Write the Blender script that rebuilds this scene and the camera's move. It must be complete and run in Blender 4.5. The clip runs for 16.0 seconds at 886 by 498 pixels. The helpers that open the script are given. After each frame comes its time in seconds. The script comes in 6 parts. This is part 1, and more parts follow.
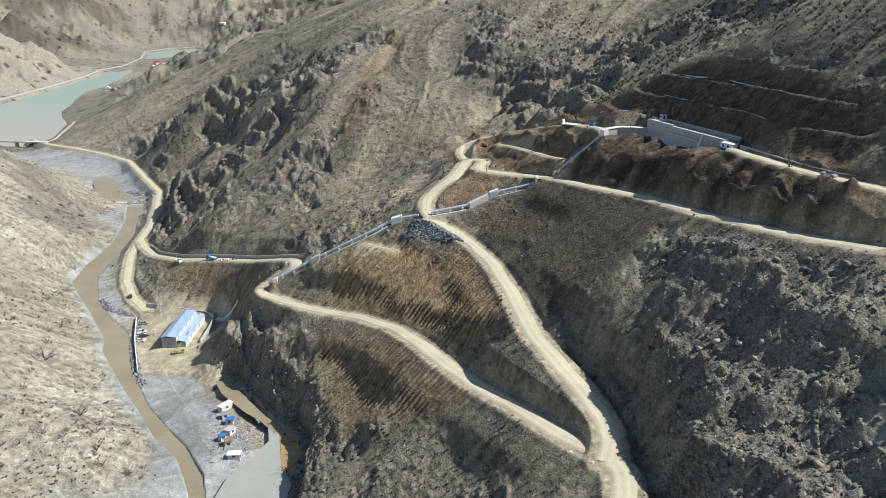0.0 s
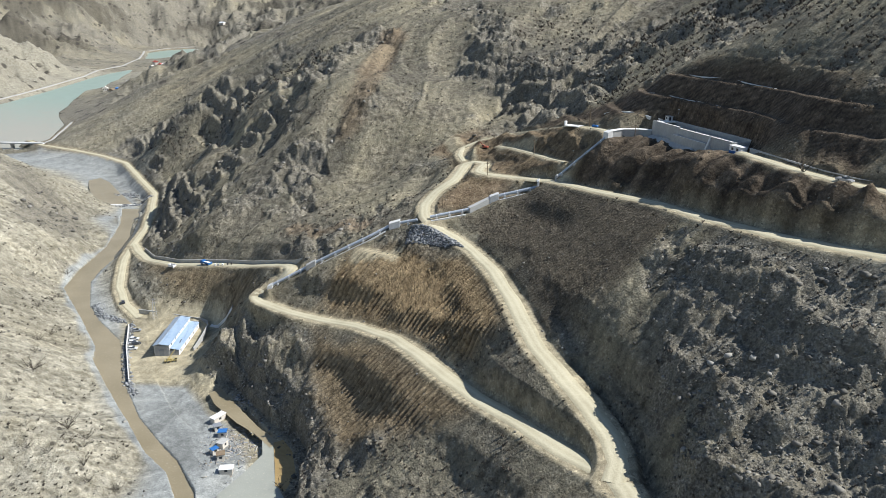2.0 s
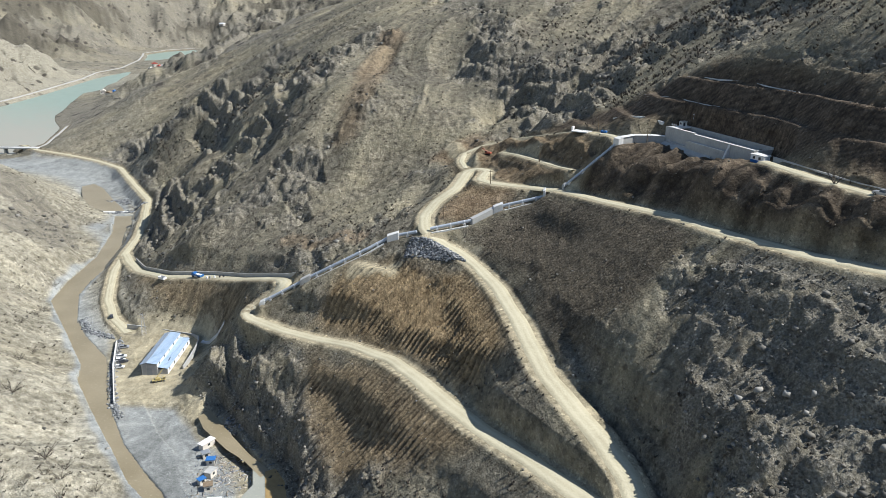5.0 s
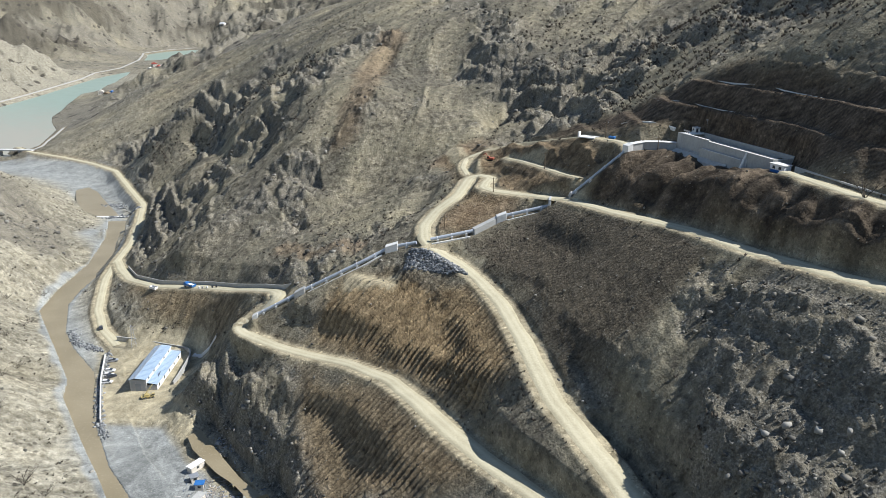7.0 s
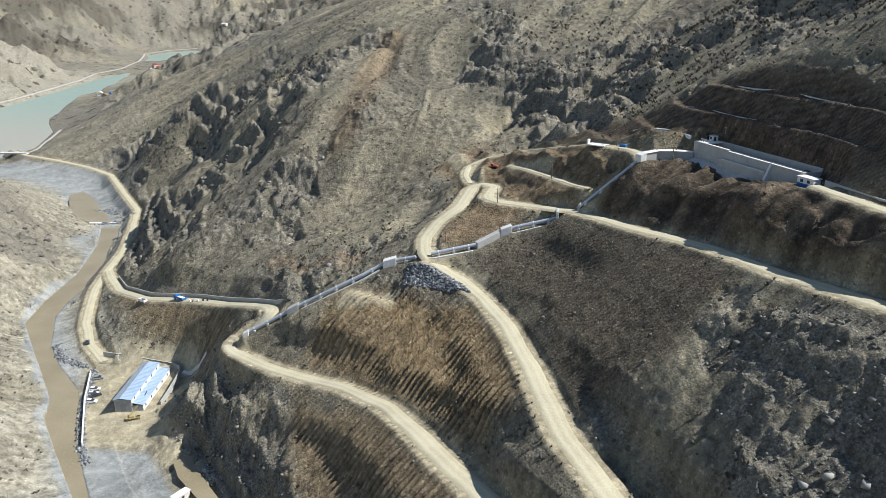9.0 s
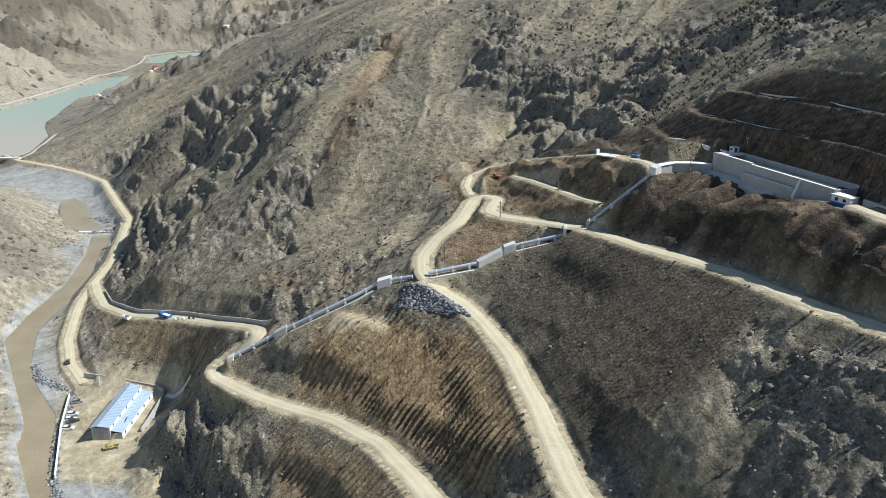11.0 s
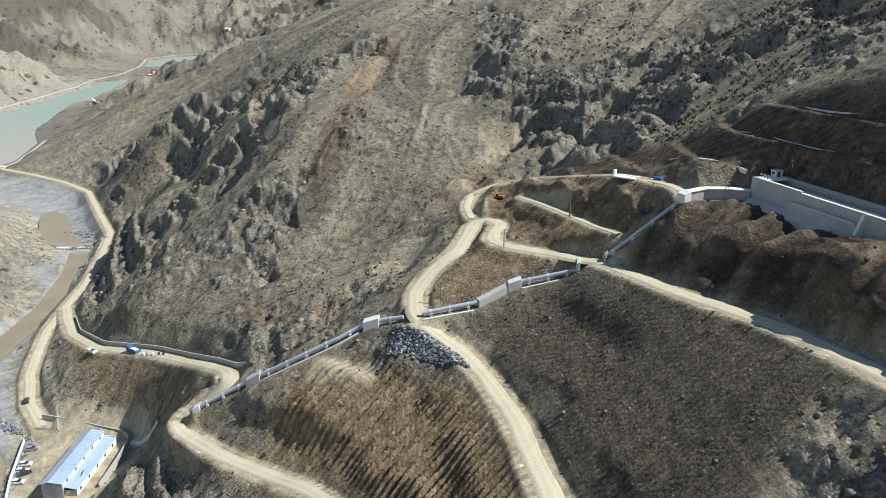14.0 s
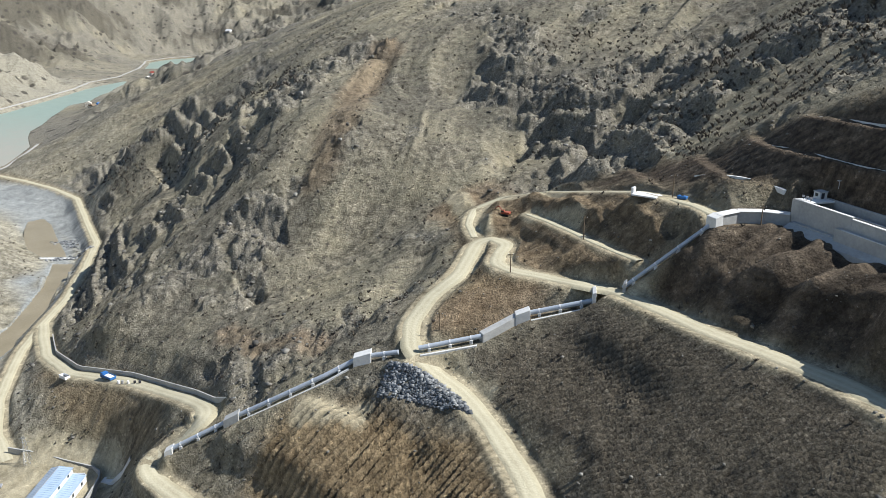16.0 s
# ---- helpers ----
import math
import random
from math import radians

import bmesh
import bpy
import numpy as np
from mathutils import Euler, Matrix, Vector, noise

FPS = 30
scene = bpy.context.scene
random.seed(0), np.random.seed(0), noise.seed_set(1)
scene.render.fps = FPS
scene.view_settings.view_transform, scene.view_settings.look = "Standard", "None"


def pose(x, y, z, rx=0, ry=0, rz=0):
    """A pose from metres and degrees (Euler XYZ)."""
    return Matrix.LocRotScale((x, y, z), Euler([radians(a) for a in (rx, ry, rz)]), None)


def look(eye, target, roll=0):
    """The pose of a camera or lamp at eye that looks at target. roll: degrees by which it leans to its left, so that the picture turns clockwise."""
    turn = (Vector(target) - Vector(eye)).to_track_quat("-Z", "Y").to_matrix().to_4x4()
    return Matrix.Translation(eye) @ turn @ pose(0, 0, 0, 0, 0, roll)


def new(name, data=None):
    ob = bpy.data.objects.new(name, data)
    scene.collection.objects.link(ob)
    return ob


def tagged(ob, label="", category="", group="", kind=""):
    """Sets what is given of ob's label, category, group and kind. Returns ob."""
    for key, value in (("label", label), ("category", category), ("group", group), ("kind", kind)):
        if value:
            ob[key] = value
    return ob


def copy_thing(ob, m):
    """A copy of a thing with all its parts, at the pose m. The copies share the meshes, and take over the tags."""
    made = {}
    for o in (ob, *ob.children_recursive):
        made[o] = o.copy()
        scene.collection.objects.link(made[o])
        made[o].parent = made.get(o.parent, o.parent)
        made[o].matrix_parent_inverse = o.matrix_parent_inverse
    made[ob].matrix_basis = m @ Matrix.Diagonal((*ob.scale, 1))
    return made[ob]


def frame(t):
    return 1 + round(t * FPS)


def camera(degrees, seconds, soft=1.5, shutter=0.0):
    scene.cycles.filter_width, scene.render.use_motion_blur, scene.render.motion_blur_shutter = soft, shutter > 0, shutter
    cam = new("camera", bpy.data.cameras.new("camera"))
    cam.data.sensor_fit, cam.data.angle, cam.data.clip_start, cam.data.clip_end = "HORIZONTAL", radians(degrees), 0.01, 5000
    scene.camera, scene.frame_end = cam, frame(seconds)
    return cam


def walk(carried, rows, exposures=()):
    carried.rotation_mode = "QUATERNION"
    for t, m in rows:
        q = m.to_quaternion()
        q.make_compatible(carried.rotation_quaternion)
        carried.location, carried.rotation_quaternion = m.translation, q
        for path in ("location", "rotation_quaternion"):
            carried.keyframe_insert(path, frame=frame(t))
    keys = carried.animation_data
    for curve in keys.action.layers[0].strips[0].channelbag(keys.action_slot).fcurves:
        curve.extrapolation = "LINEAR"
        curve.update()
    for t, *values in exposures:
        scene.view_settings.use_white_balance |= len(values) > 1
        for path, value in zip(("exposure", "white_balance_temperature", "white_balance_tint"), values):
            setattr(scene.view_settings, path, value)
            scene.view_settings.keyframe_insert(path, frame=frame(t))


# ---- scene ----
cam = camera(62.92, 16.0, soft=0.65)
PATH = [
    (0.00, 0.03, 0.01, 152.00, 71.664, 2.339, 0.464),
    (0.50, 0.10, 2.11, 151.96, 71.657, 2.319, 0.438),
    (1.00, 0.13, 4.26, 151.93, 71.645, 2.318, 0.431),
    (1.50, 0.13, 6.46, 151.87, 71.620, 2.347, 0.403),
    (2.00, 0.17, 8.87, 151.79, 71.613, 2.389, 0.357),
    (2.50, 0.14, 11.33, 151.75, 71.621, 2.426, 0.290),
    (3.00, 0.12, 13.98, 151.74, 71.627, 2.464, 0.216),
    (3.50, 0.11, 16.66, 151.76, 71.626, 2.487, 0.146),
    (4.00, 0.10, 19.45, 151.77, 71.619, 2.529, 0.088),
    (4.75, -0.06, 23.84, 151.90, 71.593, 2.563, 0.029),
    (5.50, -0.24, 28.51, 152.04, 71.570, 2.602, -0.010),
    (6.50, -0.40, 35.15, 152.27, 71.540, 2.669, -0.062),
    (7.00, -0.47, 38.77, 152.34, 71.529, 2.698, -0.053),
    (7.50, -0.59, 42.56, 152.40, 71.528, 2.725, -0.060),
    (8.00, -0.70, 46.40, 152.42, 71.533, 2.757, -0.051),
    (8.50, -0.70, 50.43, 152.42, 71.543, 2.847, -0.047),
    (9.00, -0.68, 54.75, 152.39, 71.552, 2.923, -0.070),
    (9.75, -0.47, 61.48, 152.39, 71.582, 3.009, -0.106),
    (10.50, -0.27, 68.61, 152.32, 71.622, 3.112, -0.139),
    (11.50, 0.07, 78.64, 152.24, 71.683, 3.253, -0.195),
    (12.00, 0.23, 83.90, 152.13, 71.721, 3.302, -0.204),
    (12.50, 0.35, 89.24, 152.04, 71.765, 3.339, -0.235),
    (13.00, 0.44, 94.59, 152.06, 71.782, 3.383, -0.238),
    (13.50, 0.44, 100.02, 152.06, 71.810, 3.417, -0.263),
    (14.00, 0.44, 105.53, 151.99, 71.840, 3.469, -0.253),
    (14.50, 0.29, 111.07, 151.90, 71.886, 3.497, -0.221),
    (15.00, 0.08, 116.64, 151.77, 71.928, 3.529, -0.183),
    (15.50, -0.11, 122.26, 151.61, 71.953, 3.572, -0.156),
    (16.00, -0.41, 128.00, 151.36, 72.008, 3.615, -0.121),
]
walk(cam, [(t, pose(x, y, z, tilt, 0, turn) @ pose(0, 0, 0, 0, 0, lean)) for t, x, y, z, tilt, turn, lean in PATH])

# ---------------------------------------------------------------- world and sun
SUN_AZ, SUN_EL = radians(89), radians(47)          # from north (+y) towards east (+x)
world = bpy.data.worlds.new("world")
scene.world = world
world.use_nodes = True
wn = world.node_tree
sky = wn.nodes.new("ShaderNodeTexSky")
sky.sky_type, sky.sun_disc = "NISHITA", False
sky.sun_elevation, sky.sun_rotation = SUN_EL, SUN_AZ
sky.altitude, sky.air_density, sky.dust_density = 900, 1.15, 0.3
wn.links.new(sky.outputs[0], wn.nodes["Background"].inputs[0])
wn.nodes["Background"].inputs[1].default_value = 0.092
sun = new("sun", bpy.data.lights.new("sun", "SUN"))
sun.data.energy, sun.data.angle, sun.data.color = 5.0, radians(0.55), (1.0, 0.99, 0.965)
to_sun = Vector((math.sin(SUN_AZ) * math.cos(SUN_EL), math.cos(SUN_AZ) * math.cos(SUN_EL), math.sin(SUN_EL)))
sun.matrix_world = look(to_sun * 900 + Vector((0, 300, 0)), (0, 300, 0))
scene.view_settings.exposure = 0.52

# ---------------------------------------------------------------- node materials


def material(name, rough=0.85, metal=0.0, spec=0.3):
    m = bpy.data.materials.new(name)
    m.use_nodes = True
    b = m.node_tree.nodes["Principled BSDF"]
    b.inputs["Roughness"].default_value, b.inputs["Metallic"].default_value = rough, metal
    b.inputs["Specular IOR Level"].default_value = spec
    return m, m.node_tree, b


def tex(nt, kind, scale, detail=6.0, rough=0.6, coord=None):
    n = nt.nodes.new("ShaderNodeTex" + kind)
    n.inputs["Scale"].default_value = scale
    if kind == "Noise":
        n.inputs["Detail"].default_value, n.inputs["Roughness"].default_value = detail, rough
    if coord is not None:
        nt.links.new(coord, n.inputs["Vector"])
    return n


def ramp(nt, fac, *stops):
    r = nt.nodes.new("ShaderNodeValToRGB")
    e = r.color_ramp.elements
    while len(e) < len(stops):
        e.new(0.5)
    for k, (p, c) in zip(e, stops):
        k.position, k.color = p, (*c, 1) if len(c) == 3 else c
    nt.links.new(fac, r.inputs[0])
    return r.outputs[0]


def mix(nt, fac, a, b, mode="MIX"):
    n = nt.nodes.new("ShaderNodeMix")
    n.data_type, n.blend_type = "RGBA", mode
    for slot, v in ((0, fac), (6, a), (7, b)):
        if isinstance(v, (int, float)):
            n.inputs[slot].default_value = v
        elif isinstance(v, tuple):
            n.inputs[slot].default_value = (*v, 1)
        else:
            nt.links.new(v, n.inputs[slot])
    return n.outputs[2]


def calc(nt, op, a, b=0.0):
    n = nt.nodes.new("ShaderNodeMath")
    n.operation = op
    for slot, v in ((0, a), (1, b)):
        if isinstance(v, (int, float)):
            n.inputs[slot].default_value = v
        else:
            nt.links.new(v, n.inputs[slot])
    return n.outputs[0]


def bump(nt, b, height, dist, strength=1.0):
    n = nt.nodes.new("ShaderNodeBump")
    n.inputs["Strength"].default_value, n.inputs["Distance"].default_value = strength, dist
    nt.links.new(height, n.inputs["Height"])
    nt.links.new(n.outputs[0], b.inputs["Normal"])


def place(nt):
    return nt.nodes.new("ShaderNodeNewGeometry").outputs["Position"]


def plain(name, dark, light, scale, rough=0.8, metal=0.0, relief=0.0, spec=0.3, fine=8.0):
    """Two tones mottled at two scales, with a fine relief."""
    m, nt, b = material(name, rough, metal, spec)
    p = place(nt)
    big, small = tex(nt, "Noise", scale, 4, coord=p), tex(nt, "Noise", scale * fine, 5, coord=p)
    f = calc(nt, "ADD", calc(nt, "MULTIPLY", big.outputs[0], 0.6), calc(nt, "MULTIPLY", small.outputs[0], 0.4))
    nt.links.new(ramp(nt, f, (0.3, dark), (0.7, light)), b.inputs["Base Color"])
    if relief:
        bump(nt, b, small.outputs[0], relief)
    return m


def ground_material():
    m, nt, b = material("hillside", 0.95, 0, 0.12)
    p = place(nt)
    at = nt.nodes.new("ShaderNodeAttribute")
    at.attribute_name = "zone"
    sep = nt.nodes.new("ShaderNodeSeparateColor")
    nt.links.new(at.outputs["Color"], sep.inputs[0])
    rock, cut, grav, dry = sep.outputs[0], sep.outputs[1], sep.outputs[2], at.outputs["Alpha"]
    n1 = tex(nt, "Noise", 0.035, 6, 0.62, p).outputs[0]
    n2 = tex(nt, "Noise", 0.28, 9, 0.72, p).outputs[0]
    n3 = tex(nt, "Noise", 1.5, 7, 0.75, p).outputs[0]
    n0 = tex(nt, "Noise", 0.011, 8, 0.62, p).outputs[0]
    soil = ramp(nt, n2, (0.36, (0.088, 0.079, 0.058)), (0.5, (0.172, 0.154, 0.115)), (0.64, (0.265, 0.238, 0.18)))
    grass = ramp(nt, n3, (0.36, (0.165, 0.148, 0.103)), (0.64, (0.275, 0.248, 0.178)))
    col = mix(nt, ramp(nt, n1, (0.42, (0, 0, 0)), (0.58, (0.85, 0.85, 0.85))), soil, grass)
    col = mix(nt, 1.0, col, ramp(nt, n0, (0.38, (0.72, 0.73, 0.76)), (0.5, (1.0, 1.0, 1.0)), (0.62, (1.2, 1.18, 1.12))), "MULTIPLY")
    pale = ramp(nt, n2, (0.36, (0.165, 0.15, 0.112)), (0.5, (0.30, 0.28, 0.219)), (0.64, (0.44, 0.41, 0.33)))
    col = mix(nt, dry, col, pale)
    earth = ramp(nt, n2, (0.36, (0.125, 0.089, 0.05)), (0.64, (0.315, 0.237, 0.138)))
    col = mix(nt, cut, col, earth)
    stone = ramp(nt, n3, (0.38, (0.08, 0.073, 0.058)), (0.5, (0.172, 0.158, 0.128)), (0.63, (0.315, 0.291, 0.238)))
    col = mix(nt, calc(nt, "MULTIPLY", rock, ramp(nt, n2, (0.40, (0.3, 0.3, 0.3)), (0.56, (1, 1, 1)))), col, stone)
    gravel = mix(nt, ramp(nt, n2, (0.42, (0, 0, 0)), (0.58, (1, 1, 1))), ramp(nt, n3, (0.36, (0.17, 0.178, 0.172)), (0.64, (0.265, 0.274, 0.262))), ramp(nt, n3, (0.36, (0.21, 0.22, 0.212)), (0.64, (0.32, 0.33, 0.315))))
    col = mix(nt, grav, col, gravel)
    more = nt.nodes.new("ShaderNodeAttribute")
    more.attribute_name = "more"
    sm = nt.nodes.new("ShaderNodeSeparateColor")
    nt.links.new(more.outputs["Color"], sm.inputs[0])
    groove_shade, scree, rusty = sm.outputs[0], sm.outputs[1], sm.outputs[2]
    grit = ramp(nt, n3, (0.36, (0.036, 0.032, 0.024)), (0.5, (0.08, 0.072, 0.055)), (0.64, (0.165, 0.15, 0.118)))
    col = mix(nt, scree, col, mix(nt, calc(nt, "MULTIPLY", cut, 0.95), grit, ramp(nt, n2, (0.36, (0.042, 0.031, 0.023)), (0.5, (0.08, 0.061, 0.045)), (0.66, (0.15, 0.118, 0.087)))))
    col = mix(nt, rusty, col, ramp(nt, n2, (0.36, (0.13, 0.093, 0.058)), (0.64, (0.27, 0.20, 0.13))))
    col = mix(nt, more.outputs["Alpha"], col, ramp(nt, n2, (0.36, (0.26, 0.225, 0.15)), (0.64, (0.39, 0.345, 0.24))))
    # shade put into the colour: grooves darker, the ridges between them paler
    col = mix(nt, 1.0, col, ramp(nt, groove_shade, (0.0, (0.55, 0.55, 0.55)), (0.5, (1.0, 1.0, 1.0)), (1.0, (1.42, 1.40, 1.36))), "MULTIPLY")
    # clods and stones: every one a little lighter or darker than its neighbours
    v1, v2 = tex(nt, "Voronoi", 1.5, coord=p), tex(nt, "Voronoi", 0.55, coord=p)
    s1, s2 = nt.nodes.new("ShaderNodeSeparateColor"), nt.nodes.new("ShaderNodeSeparateColor")
    nt.links.new(v1.outputs["Color"], s1.inputs[0])
    nt.links.new(v2.outputs["Color"], s2.inputs[0])
    tone = mix(nt, 1.0, ramp(nt, s1.outputs[0], (0.0, (0.7, 0.7, 0.7)), (0.2, (0.93, 0.93, 0.93)), (0.7, (1.03, 1.03, 1.03)), (0.95, (1.12, 1.12, 1.12)), (1.0, (1.75, 1.75, 1.73))), ramp(nt, s2.outputs[1], (0.0, (0.9, 0.9, 0.9)), (1.0, (1.1, 1.1, 1.1))), "MULTIPLY")
    col = mix(nt, calc(nt, "SUBTRACT", 0.9, calc(nt, "ADD", calc(nt, "MULTIPLY", dry, 0.45), calc(nt, "MULTIPLY", grav, 0.45))), col, mix(nt, 1.0, col, tone, "MULTIPLY"))
    n4 = tex(nt, "Noise", 2.8, 5, 0.75, p).outputs[0]
    col = mix(nt, 1.0, col, ramp(nt, n4, (0.36, (0.76, 0.76, 0.76)), (0.5, (1.0, 1.0, 1.0)), (0.64, (1.26, 1.26, 1.26))), "MULTIPLY")
    # low bushes: dark tufts, wider ones on the far mountains
    away = nt.nodes.new("ShaderNodeVectorMath")
    away.operation = "LENGTH"
    nt.links.new(p, away.inputs[0])
    distant = ramp(nt, calc(nt, "DIVIDE", away.outputs["Value"], 2000.0), (0.42, (0, 0, 0)), (0.5, (1, 1, 1)))
    for size, reach, where in ((0.3, 0.32, calc(nt, "SUBTRACT", 0.75, distant)), (0.055, 0.42, distant)):
        v = tex(nt, "Voronoi", size, coord=p)
        pick = nt.nodes.new("ShaderNodeSeparateColor")
        nt.links.new(v.outputs["Color"], pick.inputs[0])
        dot = calc(nt, "MULTIPLY", ramp(nt, v.outputs["Distance"], (reach * 0.6, (1, 1, 1)), (reach, (0, 0, 0))), ramp(nt, calc(nt, "ADD", pick.outputs[0], calc(nt, "SUBTRACT", n1, 0.5)), (0.6, (0, 0, 0)), (0.75, (1, 1, 1))))
        free = calc(nt, "SUBTRACT", 1.0, calc(nt, "MAXIMUM", calc(nt, "MAXIMUM", grav, more.outputs["Alpha"]), calc(nt, "MAXIMUM", cut, scree if size > 0.1 else cut)))
        col = mix(nt, calc(nt, "MULTIPLY", calc(nt, "MULTIPLY", dot, free), calc(nt, "MULTIPLY", where, 0.92)), col, (0.062, 0.055, 0.046))
    nt.links.new(col, b.inputs["Base Color"])
    hgt = calc(nt, "ADD", calc(nt, "MULTIPLY", n2, 1.6), calc(nt, "ADD", calc(nt, "MULTIPLY", n3, 0.8), calc(nt, "MULTIPLY", calc(nt, "SUBTRACT", 1.0, v1.outputs[0]), 0.45)))
    hgt = calc(nt, "ADD", hgt, calc(nt, "MULTIPLY", n1, 4.0))
    bump(nt, b, hgt, 0.9, 0.65)
    smooth = calc(nt, "ADD", calc(nt, "MULTIPLY", grav, 0.45), calc(nt, "MULTIPLY", more.outputs["Alpha"], 0.5))
    nt.links.new(calc(nt, "SUBTRACT", 0.65, smooth), next(n for n in nt.nodes if n.type == "BUMP").inputs["Strength"])
    return m


def road_material():
    m, nt, b = material("pale_dirt", 0.95, 0, 0.15)
    p = place(nt)
    uv = nt.nodes.new("ShaderNodeAttribute")
    uv.attribute_name = "across"
    n1, n2 = tex(nt, "Noise", 0.12, 5, coord=p).outputs[0], tex(nt, "Noise", 1.6, 6, coord=p).outputs[0]
    rut = ramp(nt, uv.outputs["Fac"], (0.0, (0, 0, 0)), (0.22, (0.2, 0.2, 0.2)), (0.34, (1, 1, 1)), (0.5, (0.35, 0.35, 0.35)), (0.66, (1, 1, 1)), (0.78, (0.2, 0.2, 0.2)), (1.0, (0, 0, 0)))
    base = ramp(nt, calc(nt, "ADD", calc(nt, "MULTIPLY", n1, 0.6), calc(nt, "MULTIPLY", n2, 0.4)), (0.32, (0.28, 0.25, 0.168)), (0.68, (0.45, 0.408, 0.288)))
    nt.links.new(mix(nt, calc(nt, "MULTIPLY", rut, 0.45), base, (0.56, 0.52, 0.388)), b.inputs["Base Color"])
    bump(nt, b, n2, 0.15)
    return m


def water_material(name, dark, light, rough, silt=None):
    m, nt, b = material(name, rough, 0, 0.5)
    p = place(nt)
    n1, n2 = tex(nt, "Noise", 0.05, 4, coord=p).outputs[0], tex(nt, "Noise", 1.1, 4, coord=p).outputs[0]
    col = ramp(nt, n1, (0.3, dark), (0.7, light))
    if silt:
        xyz = nt.nodes.new("ShaderNodeSeparateXYZ")
        nt.links.new(p, xyz.inputs[0])
        f = calc(nt, "ADD", calc(nt, "DIVIDE", calc(nt, "SUBTRACT", xyz.outputs[1], 850), 500), calc(nt, "SUBTRACT", n1, 0.5))
        col = mix(nt, ramp(nt, f, (0.1, (1, 1, 1)), (0.75, (0, 0, 0))), col, silt)
    col = mix(nt, ramp(nt, n2, (0.58, (0, 0, 0)), (0.7, (0.35, 0.35, 0.35))), col, (0.5, 0.46, 0.36))
    nt.links.new(col, b.inputs["Base Color"])
    bump(nt, b, n2, 0.12, 0.5)
    return m


GROUND, ROAD = ground_material(), road_material()
PALE_GRAVEL = plain("pale_gravel", (0.28, 0.275, 0.255), (0.42, 0.41, 0.38), 0.05, 0.95)
RIVER = water_material("muddy_water", (0.20, 0.165, 0.10), (0.27, 0.225, 0.145), 0.4)
LAKE = water_material("green_water", (0.21, 0.275, 0.225), (0.26, 0.325, 0.27), 0.4, (0.32, 0.305, 0.25))
CONCRETE = plain("concrete", (0.30, 0.30, 0.29), (0.46, 0.455, 0.43), 0.15, 0.9, relief=0.05)
PALE_CONCRETE = plain("pale_concrete", (0.52, 0.52, 0.50), (0.70, 0.69, 0.66), 0.2, 0.85, relief=0.03)
ROOF = plain("roof_sheet", (0.30, 0.40, 0.52), (0.40, 0.50, 0.62), 0.08, 0.4, 0.15)
WHITE = plain("white_wall", (0.62, 0.62, 0.61), (0.78, 0.78, 0.77), 0.15, 0.8)
DARK = plain("void_shade", (0.02, 0.02, 0.022), (0.035, 0.035, 0.04), 0.5, 0.6)

# ---------------------------------------------------------------- mesh helpers


def mesh_object(name, bm, mat, smooth=False):
    me = bpy.data.meshes.new(name)
    bm.to_mesh(me)
    bm.free()
    me.materials.append(mat)
    if smooth:
        me.polygons.foreach_set("use_smooth", [True] * len(me.polygons))
    return new(name, me)


def part(name, bm, mat, parent, label="", smooth=False):
    ob = mesh_object(name, bm, mat, smooth)
    ob.parent = parent
    return tagged(ob, label)


def thing(name, m, label, category, group="", kind=""):
    ob = new(name)
    ob.matrix_world = m
    ob.empty_display_size = 0.5
    return tagged(ob, label, category, group, kind)


def box(bm, lo, hi, bevel=0.0, m=None):
    r = bmesh.ops.create_cube(bm, size=1.0)
    vs = r["verts"]
    c = [(a + b) / 2 for a, b in zip(lo, hi)]
    s = [abs(b - a) for a, b in zip(lo, hi)]
    bmesh.ops.scale(bm, vec=s, verts=vs)
    bmesh.ops.translate(bm, vec=c, verts=vs)
    if bevel:
        es = list({e for v in vs for e in v.link_edges})
        r = bmesh.ops.bevel(bm, geom=es, offset=bevel, segments=1, affect="EDGES")
        vs = list({v for f in r["faces"] for v in f.verts} | {v for v in vs if v.is_valid})
    if m is not None:
        bmesh.ops.transform(bm, matrix=m, verts=vs)
    return vs


def boxes(*specs):
    bm = bmesh.new()
    for s in specs:
        box(bm, *s)
    return bm


def tube(bm, a, b, r1, r2=None, seg=12):
    a, b = Vector(a), Vector(b)
    d = b - a
    m = Matrix.Translation((a + b) / 2) @ d.to_track_quat("Z", "Y").to_matrix().to_4x4()
    return bmesh.ops.create_cone(bm, cap_ends=True, segments=seg, radius1=r1, radius2=r1 if r2 is None else r2, depth=d.length, matrix=m)["verts"]


# ---------------------------------------------------------------- the lie of the land
# Lines along which the land runs: x, y and height.
RIVER_WEST = [(-80, 172), (-90, 194), (-101, 212), (-114, 224), (-129, 243), (-150, 269), (-166, 289), (-172, 304), (-200, 340), (-226, 375), (-233, 403), (-238, 448), (-254, 501), (-271, 540)]
RIVER_EAST = [(-73, 172), (-83, 191), (-88, 203), (-100, 219), (-111, 230), (-125, 245), (-134, 258), (-144, 272), (-155, 293), (-164, 311), (-185, 333), (-199, 351), (-216, 385), (-221, 414), (-222, 446), (-241, 502), (-255, 541)]
LAKE_WEST = [(-690, 770), (-720, 900), (-745, 1050), (-764, 1162), (-770, 1214), (-784, 1287), (-812, 1409), (-838, 1568), (-848, 1634), (-858, 1815)]
